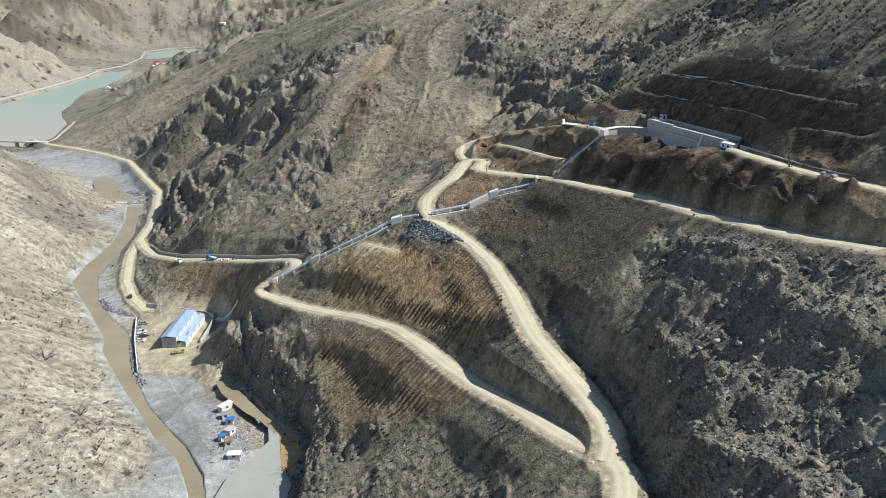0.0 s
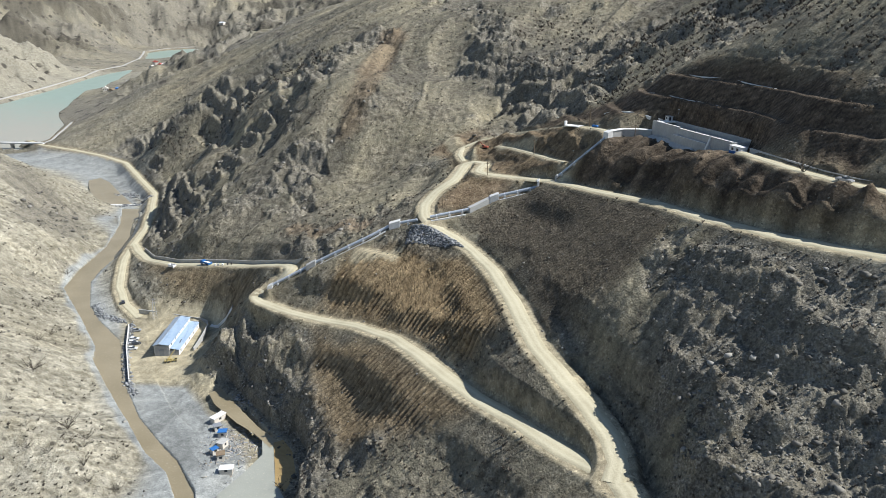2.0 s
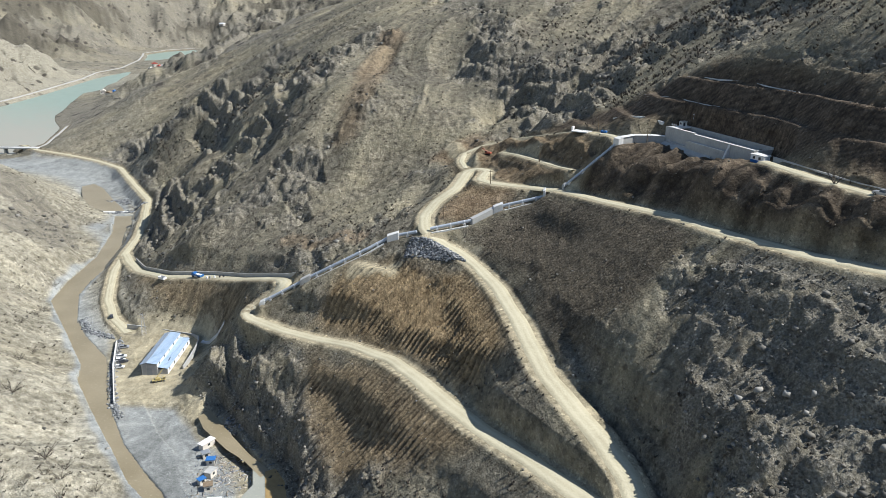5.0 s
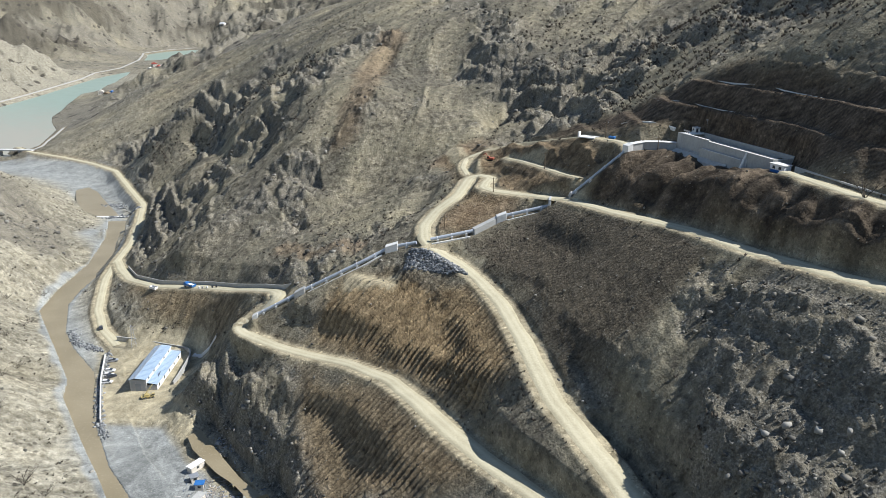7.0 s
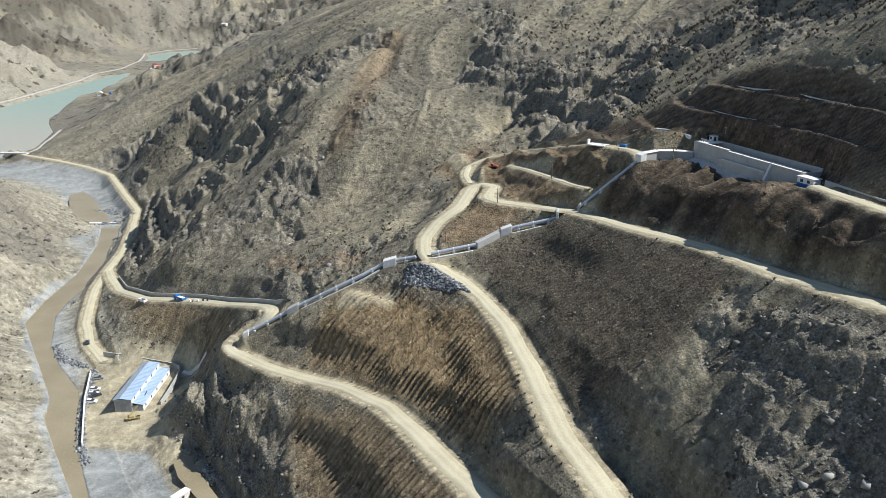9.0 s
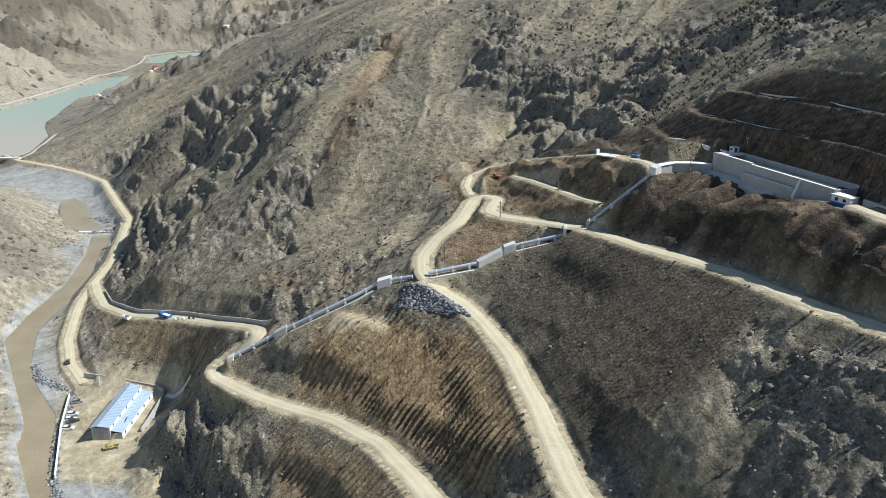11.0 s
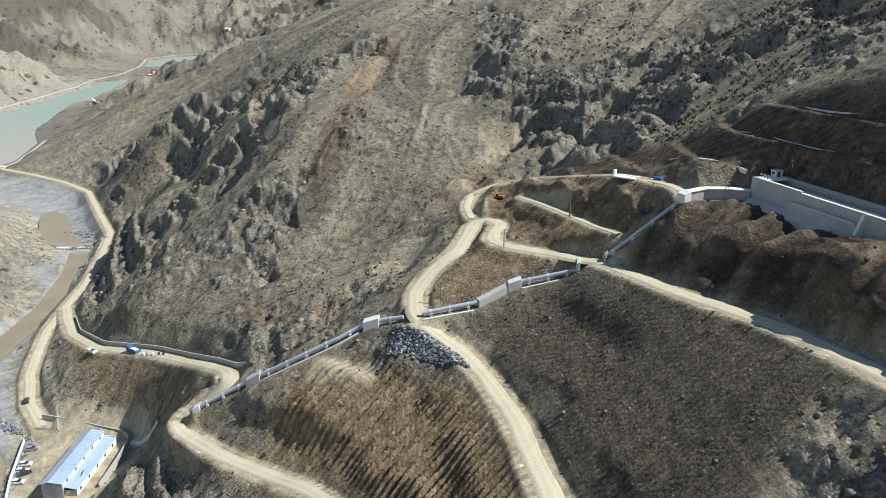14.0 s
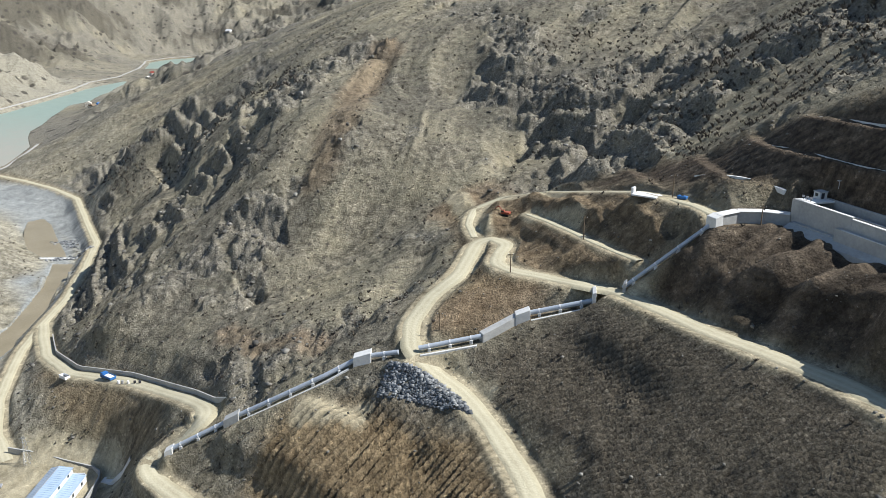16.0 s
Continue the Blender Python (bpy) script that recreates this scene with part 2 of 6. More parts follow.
LAKE_EAST = [(-478, 776), (-503, 847), (-524, 899), (-545, 952), (-588, 1016), (-618, 1070), (-632, 1120), (-676, 1220), (-724, 1355), (-746, 1479), (-786, 1625), (-850, 1817)]
FAR_WEST = [(-1000, 2225), (-1054, 2374), (-1111, 2490), (-1115, 2694), (-1062, 2790)]
FAR_EAST = [(-966, 2218), (-948, 2350), (-955, 2472), (-1000, 2650), (-1048, 2780)]

ROADS = {
    "valley": (5.5, [(-500, 800, 8), (-472, 775, 8), (-417, 744, 8.5), (-371, 713, 9), (-332, 679, 9.5), (-281, 602, 9.5), (-256, 566, 9), (-238, 520, 9), (-221, 470, 9), (-214, 435, 8.5), (-207, 408, 8), (-192, 370, 6), (-178, 348, 5.2), (-164, 333, 5)]),
    "climb": (6.2, [(-214, 438, 8.5), (-203, 420, 9.5), (-186, 396, 13), (-158, 367, 21), (-128, 352, 27), (-110, 338, 31.5), (-92, 321, 38.5), (-82, 310, 42.6), (-78, 303.5, 44), (-79.5, 300.5, 42.8), (-84, 298.8, 39), (-89.5, 297, 35.8), (-92.5, 293.5, 34.6), (-89, 288, 34.2), (-73, 275.5, 35), (-57, 266, 36), (-42, 256, 38.5), (-27, 241, 41), (-16, 223, 43.5), (-7, 209, 43.5), (2, 197, 43.6), (11.8, 183.5, 45.2), (20.2, 171, 46.6), (27.6, 161, 47.3), (34, 154, 48.4), (37, 147, 48.9), (36, 139.5, 48.5), (34, 134, 48)]),
    "upper": (6.0, [(33.5, 151, 48.6), (36, 158, 49.4), (35.6, 165, 51.2), (31, 177, 54), (25, 190, 56), (19.7, 201, 58), (16.8, 212, 60), (14, 225, 62), (8.5, 249, 63.5), (1.5, 269, 64), (-6, 283, 65.2), (-14, 289.5, 67.5), (-19.5, 296, 69.8), (-20, 306, 72.6), (-16, 316, 75.6), (-8.5, 327, 78.6), (-5, 342, 80.2), (-3.5, 352, 80.8), (1.5, 354.5, 81.6), (6, 346, 82.4), (3.4, 334, 82.6), (2.6, 326, 82.8), (6, 319.5, 83.1), (16.5, 312.5, 83.6), (32, 298.7, 85.5), (46, 267, 89), (60.5, 242, 91.5), (70.5, 213, 94), (78.5, 194, 96), (88.6, 179.5, 97.2), (97, 166, 99)]),
    "shore": (7.2, [(-745, 1010, 7), (-774, 1180, 7), (-788, 1278, 7), (-814, 1412, 7), (-850, 1589, 7), (-895, 1735, 7), (-905, 1886, 7), (-985, 2160, 7), (-1075, 2390, 7), (-1122, 2500, 7), (-1125, 2690, 7), (-1060, 2800, 8)]),
    "east": (4.0, [(-473, 778, 8), (-482, 815, 6.5), (-496, 848, 5.5), (-514, 898, 5), (-534, 952, 5)]),
    "dam": (4.5, [(84, 238, 109.5), (87, 222, 109.7), (91, 208, 109.6), (95.7, 197.4, 109.5), (101, 189, 109.6), (105, 182, 109.4), (112, 172, 109.5)]),
    "ridge": (3.4, [(-4.5, 357, 81), (-7, 372, 81.5), (-5, 388, 82.5), (6, 393, 86), (20, 379, 91.5), (32, 357, 97), (44, 335, 102.4), (52, 310, 105), (54, 300, 105.3)]),
    "spoil": (2.6, [(13, 363, 87.6), (19, 347, 89.6), (26, 328, 91), (33.5, 311, 91.8), (38, 302, 92.6)]),
}
LAND = {
    "near_bank": [(-113, 207, 5), (-126, 206, 14), (-142, 197, 13), (-154, 217, 21), (-157, 230, 14), (-174, 261, 16), (-180, 259, 20), (-214, 318, 21)],
    "near_bank_far": [(-253, 395, 24), (-247, 433, 14), (-302, 489, 19), (-318, 486, 32), (-326, 527, 36), (-370, 548, 47), (-420, 560, 55), (-480, 520, 75), (-330, 400, 66), (-290, 300, 62), (-240, 200, 52), (-260, 100, 62)],
    "flats": [(-60, 197, 4.6), (-60, 216, 4.6), (-73, 241, 4.6), (-97, 262, 4.6), (-119, 280, 4.6), (-135, 291, 4.6), (-156, 328, 4.8), (-120, 325, 4.8), (-120, 300, 4.6), (-95, 205, 4), (-85, 215, 4.4), (-100, 235, 4.2)],
    "gravel_bar": [(-350, 642, 3.6), (-327, 632, 3.6), (-341, 608, 4), (-283, 581, 3.8), (-333, 660, 4), (-402, 700, 4), (-300, 575, 4.5), (-450, 740, 4)],
    "hill_foot": [(-250, 515, 12), (-262, 590, 13), (-278, 614, 17), (-340, 705, 14), (-420, 770, 16), (-480, 825, 12)],
    "hill_low": [(-146, 381, 39), (-135, 396, 47), (-100, 380, 49), (-98, 388, 56), (-64, 367, 58), (-58, 392, 64), (-36, 391, 70), (-24, 388, 76), (-10, 390, 78), (-3, 384, 79)],
    "hill_mid": [(-289, 669, 39), (-194, 494, 44), (-164, 478, 56), (-147, 494, 71), (-93, 409, 64), (-87, 421, 75), (-39, 438, 97), (4, 419, 94), (25, 441, 97)],
    "hill_high": [(-262, 686, 67), (-134, 505, 93), (-82, 471, 106), (-71, 536, 123), (-17, 509, 114), (10, 457, 107), (36, 453, 117), (12, 520, 137), (54, 530, 144), (-58, 566, 135)],
    "hill_crest": [(-44, 642, 157), (3, 605, 157), (80, 560, 162), (-167, 837, 137), (-274, 876, 93), (-420, 900, 46), (-100, 900, 172), (-230, 1000, 140), (-330, 1120, 108), (-480, 1400, 64), (-560, 1400, 44), (-640, 1700, 26), (-740, 1700, 12), (-640, 1250, 10), (0, 900, 200), (200, 800, 260), (-350, 1600, 60), (0, 1500, 120), (-760, 2000, 20)],
    "ravine": [(150, 600, 178), (105, 480, 141), (73, 455, 124), (60, 428, 114), (38, 412, 102), (20, 395, 91)],
    "dam_hill": [(52, 394, 115), (65, 376, 116), (84, 369, 128), (98, 438, 140), (110, 413, 148), (76, 338, 122), (86, 312, 133), (113, 318, 145), (115, 281, 149), (109, 265, 137), (102, 232, 127), (85, 279, 121.5), (57, 326, 110), (135, 265, 160), (190, 330, 200), (220, 200, 203), (260, 450, 240)],
    "dam_bench": [(50, 302, 105), (58, 296, 106), (68, 292, 106), (76, 275, 107), (82, 255, 108), (84, 243, 109)],
    "dam_slope": [(72, 258, 102.6), (61, 276, 100.8), (42, 290, 93), (98, 205, 112), (112, 190, 118), (125, 150, 124)],
    "cut_top": [(51, 270.5, 98.2), (57, 262.5, 100.5), (64.8, 245.5, 104), (75.2, 215.5, 106.8), (82.8, 197.5, 107.6), (92.8, 183.5, 108.4), (101, 170.5, 108.8)],
    "middle_slope": [(42, 251, 83.5), (20, 262, 72.5), (60, 220, 87), (71, 196, 92), (46, 203, 79), (77, 179, 89), (30, 207, 67.5), (31, 198, 64.5), (52, 191, 72)],
    "near_spur": [(48, 195, 78), (60, 195, 84.5), (64, 180, 81), (56, 178, 75.5), (71, 181, 85.5), (83, 164, 92), (73, 163, 83), (63, 156, 74), (48, 172, 70), (65, 154, 74), (82, 138, 75), (51, 142, 62), (72, 175, 77), (42, 166, 57), (44, 130, 52), (90, 110, 80), (60, 80, 55)],
    "mound": [(7, 240, 59), (-28, 269, 51), (-48, 273, 47), (0, 224, 54), (-5, 280, 62), (-26, 283, 60), (-45, 284, 55), (-66, 283, 44)],
    "lower_slope": [(-34, 230, 34), (-23, 206, 33), (9, 182, 40), (-26, 194, 29), (-50, 235, 22), (-74, 268, 29), (-57, 262, 33), (-62, 250, 22), (-40, 200, 18), (-48, 210, 14), (0, 160, 32), (20, 140, 40), (-20, 130, 20), (-55, 150, 6), (-84, 272, 22), (-95, 285, 24)],
    "shed_cliff": [(-123, 312, 6.8), (-123, 300, 6), (-122.5, 322, 7.6), (-121, 331, 13), (-120, 322, 8), (-118.5, 311, 8.5), (-104, 296, 19), (-99, 304, 29.5), (-106, 309, 22), (-114, 301, 10.5), (-112, 318, 15.5), (-118, 334, 18), (-135, 344, 19), (-150, 350, 18), (-165, 362, 15), (-185, 380, 10)],
    "behind": [(-70, 60, 4), (-60, -100, 4), (-150, 0, 40), (-300, -100, 90), (100, 0, 80), (200, 0, 140), (0, 60, 25), (0, -600, 60), (-600, 100, 150), (600, 200, 320), (500, -500, 250), (700, 900, 380), (-600, -600, 180)],
    "west_mountain": [(-800, 800, 30), (-900, 1000, 60), (-900, 1200, 62), (-960, 1420, 86), (-1000, 1500, 84), (-950, 1640, 45), (-1200, 1450, 120), (-1300, 1000, 160), (-1100, 600, 180), (-1080, 1730, 25), (-1250, 1800, 40), (-1010, 1800, 12)],
    "far_mountain": [(-1000, 2140, 5), (-900, 2120, 9), (-1100, 2050, 30), (-1260, 2350, 40), (-1300, 2650, 30), (-1080, 2900, 14), (-850, 2780, 40), (-950, 2980, 100), (-700, 3000, 96), (-450, 2950, 88), (-150, 2800, 95), (-1450, 2200, 130), (-1600, 2500, 260), (-1400, 2900, 180), (-1250, 3300, 230), (-1900, 3200, 480), (-900, 3600, 235), (-300, 3700, 260), (500, 3400, 400), (-2600, 2400, 500), (900, 2400, 450), (-700, 4600, 420), (-2600, 4200, 700), (1500, 4200, 700)],
}


def along(line, step):
    """Points every few metres along a line."""
    line = np.array(line, float)
    d = np.r_[0, np.cumsum(np.linalg.norm(np.diff(line[:, :2], axis=0), axis=1))]
    s = np.linspace(0, d[-1], max(2, int(round(d[-1] / step)) + 1))
    return np.stack([np.interp(s, d, line[:, k]) for k in range(line.shape[1])], 1)


def curve(line, step):
    """The same along a rounded line."""
    p = along(line, step)
    for _ in range(3):
        p[1:-1] = (p[:-2] + 2 * p[1:-1] + p[2:]) / 4
    return p


def relief_solver():
    c = [np.array(v, float) for v in LAND.values()]
    for w, l in ROADS.values():
        c.append(along(l, 14 if w < 7 else 120))
    for l, z in ((RIVER_WEST, 3.2), (RIVER_EAST, 3.2)):
        c.append(np.c_[along(l, 22), np.full(len(along(l, 22)), z)])
    for l in (LAKE_WEST, LAKE_EAST, FAR_WEST, FAR_EAST):
        c.append(np.c_[along(l, 150), np.full(len(along(l, 150)), 2.4)])
    c = np.vstack(c)
    q = c[:, :2] / 100
    n = len(q)

    def kern(r2):
        return 0.5 * r2 * np.log(np.maximum(r2, 1e-9))

    a = np.zeros((n + 3, n + 3))
    a[:n, :n] = kern(((q[:, None] - q[None]) ** 2).sum(-1)) + 0.006 * np.eye(n)
    a[:n, n], a[n, :n] = 1, 1
    a[:n, n + 1:], a[n + 1:, :n] = q, q.T
    w = np.linalg.solve(a, np.r_[c[:, 2], 0, 0, 0])
    
    def height(x, y):
        p = np.stack([x.ravel(), y.ravel()], 1) / 100
        out = np.empty(len(p))
        for i in range(0, len(p), 20000):
            b = p[i:i + 20000]
            r2 = (b[:, :1] - q[:, 0]) ** 2 + (b[:, 1:] - q[:, 1]) ** 2
            out[i:i + 20000] = kern(r2) @ w[:n] + w[n] + b @ w[n + 1:]
        return out.reshape(x.shape)

    return height


base_height = relief_solver()


def value_noise(x, y, seed):
    xi, yi = np.floor(x).astype(np.int64), np.floor(y).astype(np.int64)
    fx, fy = x - xi, y - yi
    fx, fy = fx * fx * fx * (fx * (fx * 6 - 15) + 10), fy * fy * fy * (fy * (fy * 6 - 15) + 10)

    def h(a, b):
        k = (a * 374761393 + b * 668265263 + seed * 974711) & 0xFFFFFFFF
        k = ((k ^ (k >> 13)) * 1274126177) & 0xFFFFFFFF
        return ((k ^ (k >> 16)) & 0xFFFF) / 65535.0

    return (h(xi, yi) * (1 - fx) + h(xi + 1, yi) * fx) * (1 - fy) + (h(xi, yi + 1) * (1 - fx) + h(xi + 1, yi + 1) * fx) * fy


def fbm(x, y, size, octaves, seed, gain=0.5, ridged=False):
    out, amp, tot = np.zeros_like(x), 1.0, 0.0
    c, s = math.cos(0.6), math.sin(0.6)
    x, y = x / size, y / size
    for o in range(octaves):
        v = value_noise(x, y, seed + o)
        out += amp * (1 - np.abs(2 * v - 1) if ridged else v)
        tot += amp
        amp *= gain
        x, y = 2.03 * (c * x - s * y), 2.03 * (s * x + c * y)
    return out / tot


def near_line(x, y, line, reach):
    """Distance to a line, the height along it and which side, for points within reach (else reach, 0)."""
    dist, z, side = np.full(x.shape, reach, float), np.zeros(x.shape), np.zeros(x.shape)
    line = np.array(line, float)
    lo, hi = line[:, :2].min(0) - reach, line[:, :2].max(0) + reach
    box_k = np.where((x > lo[0]) & (x < hi[0]) & (y > lo[1]) & (y < hi[1]))[0]
    if len(box_k) < 0.6 * len(x):
        if len(box_k):
            dist[box_k], z[box_k], side[box_k] = near_line(x[box_k], y[box_k], line, reach)
        return dist, z, side
    for a, b in zip(line[:-1], line[1:]):
        lo, hi = np.minimum(a, b) - reach, np.maximum(a, b) + reach
        k = np.where((x > lo[0]) & (x < hi[0]) & (y > lo[1]) & (y < hi[1]))[0]
        if not len(k):
            continue
        d = b[:2] - a[:2]
        px, py = x[k] - a[0], y[k] - a[1]
        f = np.clip((px * d[0] + py * d[1]) / max(d @ d, 1e-9), 0, 1)
        r = np.hypot(px - f * d[0], py - f * d[1])
        better = r < dist[k]
        k, f, r = k[better], f[better], r[better]
        dist[k] = r
        if len(a) > 2:
            z[k] = a[2] + f * (b[2] - a[2])
        side[k] = np.sign(d[0] * (y[k] - a[1]) - d[1] * (x[k] - a[0]))
    return dist, z, side


def inside(x, y, ring):
    hit = np.zeros(x.shape, bool)
    for (x1, y1), (x2, y2) in zip(ring, ring[1:] + ring[:1]):
        c = (y1 > y) != (y2 > y)
        hit ^= c & (x < (x2 - x1) * (y - y1) / ((y2 - y1) if y2 != y1 else 1e-9) + x1)
    return hit


def ease(v, a, b):
    t = np.clip((v - a) / (b - a), 0, 1)
    return t * t * (3 - 2 * t)


def blocks(x, y, size, seed, lean=0.0):
    """Broken rock: flat tilted blocks, each at a height of its own; the height and the way to the next crack."""
    wx = x / size + 0.5 * (fbm(x, y, size * 1.3, 2, seed + 7) - 0.5)
    wy = y / size + 0.5 * (fbm(x, y, size * 1.3, 2, seed + 8) - 0.5)
    xi, yi = np.floor(wx).astype(np.int64), np.floor(wy).astype(np.int64)
    best, second, out = np.full(x.shape, 9.0), np.full(x.shape, 9.0), np.zeros(x.shape)

    def h(a, b, s):
        k = (a * 374761393 + b * 668265263 + (seed + s) * 974711) & 0xFFFFFFFF
        k = ((k ^ (k >> 13)) * 1274126177) & 0xFFFFFFFF
        return ((k ^ (k >> 16)) & 0xFFFF) / 65535.0

    for i in (-1, 0, 1):
        for j in (-1, 0, 1):
            a, b = xi + i, yi + j
            dx, dy = wx - a - h(a, b, 1), wy - b - h(a, b, 2)
            d = np.hypot(dx, dy)
            new_best = d < best
            second = np.where(new_best, best, np.minimum(second, d))
            best = np.where(new_best, d, best)
            tall = h(a, b, 3) + 0.9 * (h(a, b, 4) - 0.5) * dx + 0.9 * (h(a, b, 5) - 0.5) * dy + lean * dx
            out = np.where(new_best, tall, out)
    return out, second - best


def ledges(z, x, y, high, flat, wander, size, seed):
    """A slope broken into ledges and steep faces; how far it rises or falls from the plain slope."""
    f = (z + wander * (fbm(x, y, size, 4, seed, 0.55) - 0.5)) / high
    return high * (np.floor(f) + np.clip((f - np.floor(f) - flat) / (1 - flat), 0, 1) - f + flat * 0.5)


CLIFF_FOOT = [(-123.5, 300), (-118.7, 284), (-112, 275), (-102.2, 268.9), (-94.5, 259), (-87.2, 250.8), (-77.6, 239.9), (-66.5, 230), (-60, 214), (-57.5, 199.8), (-55, 180)]
RIVER_RING = RIVER_WEST + RIVER_EAST[::-1]
LAKE_RING = LAKE_WEST + LAKE_EAST[::-1] 
FAR_RING = FAR_WEST + FAR_EAST[::-1]


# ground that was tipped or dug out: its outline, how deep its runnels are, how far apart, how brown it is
MADE_GROUND = {
    "rill_slope": ([(-51, 290), (-27, 285), (4, 262), (11, 228), (9, 214), (-6, 216), (-23, 239), (-47, 263), (-63, 275)], 3.2, 3.0, 0.9, 0.05),
    "lower_fill": ([(-60, 262), (-26, 236), (-9, 209), (8, 188), (-23, 196), (-42, 206), (-58, 232)], 1.3, 2.2, 0.75, 0.25),
    "middle_fill": ([(-1, 292), (27, 296), (60, 243), (63, 222), (42, 205), (22, 210), (14, 251)], 0.85, 2.2, 0.3, 0.9),
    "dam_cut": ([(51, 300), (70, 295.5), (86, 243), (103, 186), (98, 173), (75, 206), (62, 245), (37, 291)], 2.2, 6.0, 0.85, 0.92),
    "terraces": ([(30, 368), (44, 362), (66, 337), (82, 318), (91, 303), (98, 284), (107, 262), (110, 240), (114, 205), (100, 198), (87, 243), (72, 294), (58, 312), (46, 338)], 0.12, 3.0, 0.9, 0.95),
    "diggings": ([(-18, 400), (-9, 407), (10, 388), (21, 376), (42, 337), (50, 302), (34, 299), (6, 323), (-10, 353)], 0.8, 5.0, 0.95, 0.5),
    "brown_bank": ([(-14, 305), (-9, 316), (-1, 332), (1, 322), (8, 315), (18, 308), (6, 303), (-6, 299)], 0.9, 5.0, 1.0, 0.35),
    "shed_bank": ([(-185, 392), (-158, 364), (-128, 350), (-100, 326), (-92, 298), (-118, 330), (-150, 346), (-175, 368)], 1.2, 4.0, 0.7, 0.1),
}
# crags: lines along which rock breaks out, how far to the side, how high
CRAGS = [
    ([(-341, 728), (-267, 669), (-210, 643), (-184, 573)], 26, 1.0),
    ([(-143, 560), (-107, 515), (-97, 545), (-80, 560)], 19, 1.0), ([(-138, 505), (-146, 506), (-172, 472)], 15, 1.0),
    ([(-283, 619), (-253, 571), (-205, 470), (-185, 450), (-198, 436)], 17, 0.9),
    ([(-106, 419), (-98, 418), (-87, 374)], 10, 1.0), ([(-122, 401), (-112, 396)], 8, 0.8),
    ([(3, 565), (20, 470), (31, 430), (56, 466), (88, 459)], 26, 1.0),
    ([(-100, 284), (-86, 279), (-80, 260), (-70, 250)], 13, 0.9),
    ([(52, 201), (72, 190), (84, 169), (54, 173), (72, 168), (86, 158)], 13, 0.38),
    ([(55, 149), (71, 146), (66, 129), (46, 136), (80, 110)], 10, 0.38),
    ([(-72, 271), (-50, 252), (-57, 239)], 9, 0.7), ([(-61, 218), (-43, 212), (-33, 195)], 12, 0.8),
    ([(119, 399), (91, 395), (70, 385), (47, 385), (36, 381), (32, 445), (28, 470)], 24, 0.9),
    ([(-45, 268), (-60, 276)], 8, 0.7), ([(-20, 372), (-28, 382)], 9, 0.5), ([(-67, 309), (-90, 330)], 6, 0.7),
    ([(-150, 362), (-186, 390)], 7, 0.8), ([(-340, 520), (-300, 500), (-270, 430)], 20, 0.5),
]
GULLIES = [
    ([(-93, 289), (-103, 284), (-112, 279)], 6, -3), ([(-85, 283), (-89, 273), (-88, 262), (-82, 249)], 6, 5),
    ([(31, 193), (37, 175), (41.5, 158), (44, 140), (47, 115)], 5.5, 8),
    ([(30, 470), (14, 440), (5, 420)], 5, 4), ([(-60, 545), (-72, 480), (-84, 430)], 8, 5),
    ([(60, 430), (38, 404), (22, 392)], 8, 6), ([(-70, 300), (-50, 312), (-30, 330), (-22, 360)], 7, 4),
    ([(-240, 640), (-190, 560), (-172, 510)], 9, 6), ([(-140, 600), (-125, 520), (-130, 450)], 9, 5),
    ([(26, 349), (34, 330)], 4.5, -3.5), ([(4, 383), (13, 374)], 5, -3.5), ([(0, 366), (3, 374)], 3, -2),
    ([(9, 208), (2, 214)], 5, 3.0), ([(27, 211), (32, 203)], 3.5, 2.2),
]

PIPE_LINES = [
    [(53.5, 294.6, 103.8), (43, 296.6, 94.6), (33.6, 298.6, 85.6)],
    [(26.4, 299.4, 81.3), (10.8, 300.6, 77.0), (7.2, 300.4, 75.6), (-1.3, 296.2, 72.2), (-17.2, 294.9, 69.2)],
    [(-22.5, 295.2, 67.7), (-34.2, 296.2, 64.6), (-42, 294.8, 60.6), (-54, 294.0, 54.6), (-65.5, 294.2, 48.6), (-84.2, 292.6, 38.6)],
]
LEVELS = [      # outline and height of ground that was levelled
    ([(-142, 288), (-146, 326), (-128, 326), (-125, 288)], 4.6, 3.0),
    ([(67, 295), (76, 298), (92, 246), (83, 244)], 103.9, 2.0),
    ([(50, 290), (52, 299), (68, 300), (70, 292)], 104.4, 2.5),
    ([(38, 327), (44, 330), (54, 318), (50, 313)], 104.2, 3.0),
    ([(78, 251), (90, 252), (90, 238), (82, 238)], 107.9, 3.0),
    ([(-47, 290), (-40, 291), (-30, 286), (-30, 281), (-40, 284)], 57.5, 2.5),
]
PONDS = {
    "pool": ([(-74, 232), (-71, 222), (-74, 212), (-79, 200), (-80, 180), (-56, 180), (-57, 198), (-62, 206), (-66, 220), (-70, 231)], 4.5),
    "backwater": ([(-104, 262), (-101, 267), (-87.2, 250.2), (-77.6, 239.2), (-67, 229.5), (-69.5, 226), (-78, 235), (-86, 241), (-99, 254)], 4.55),
    "mud": ([(-66, 231), (-61, 224), (-57, 212), (-58, 202), (-62, 205), (-66, 219), (-69, 229)], 4.62),
    "bar": ([(-344, 630), (-338, 640), (-322, 624), (-307, 603), (-290, 580), (-276, 562), (-269, 552), (-285, 551), (-304, 566), (-322, 590), (-334, 610)], 3.5),
}
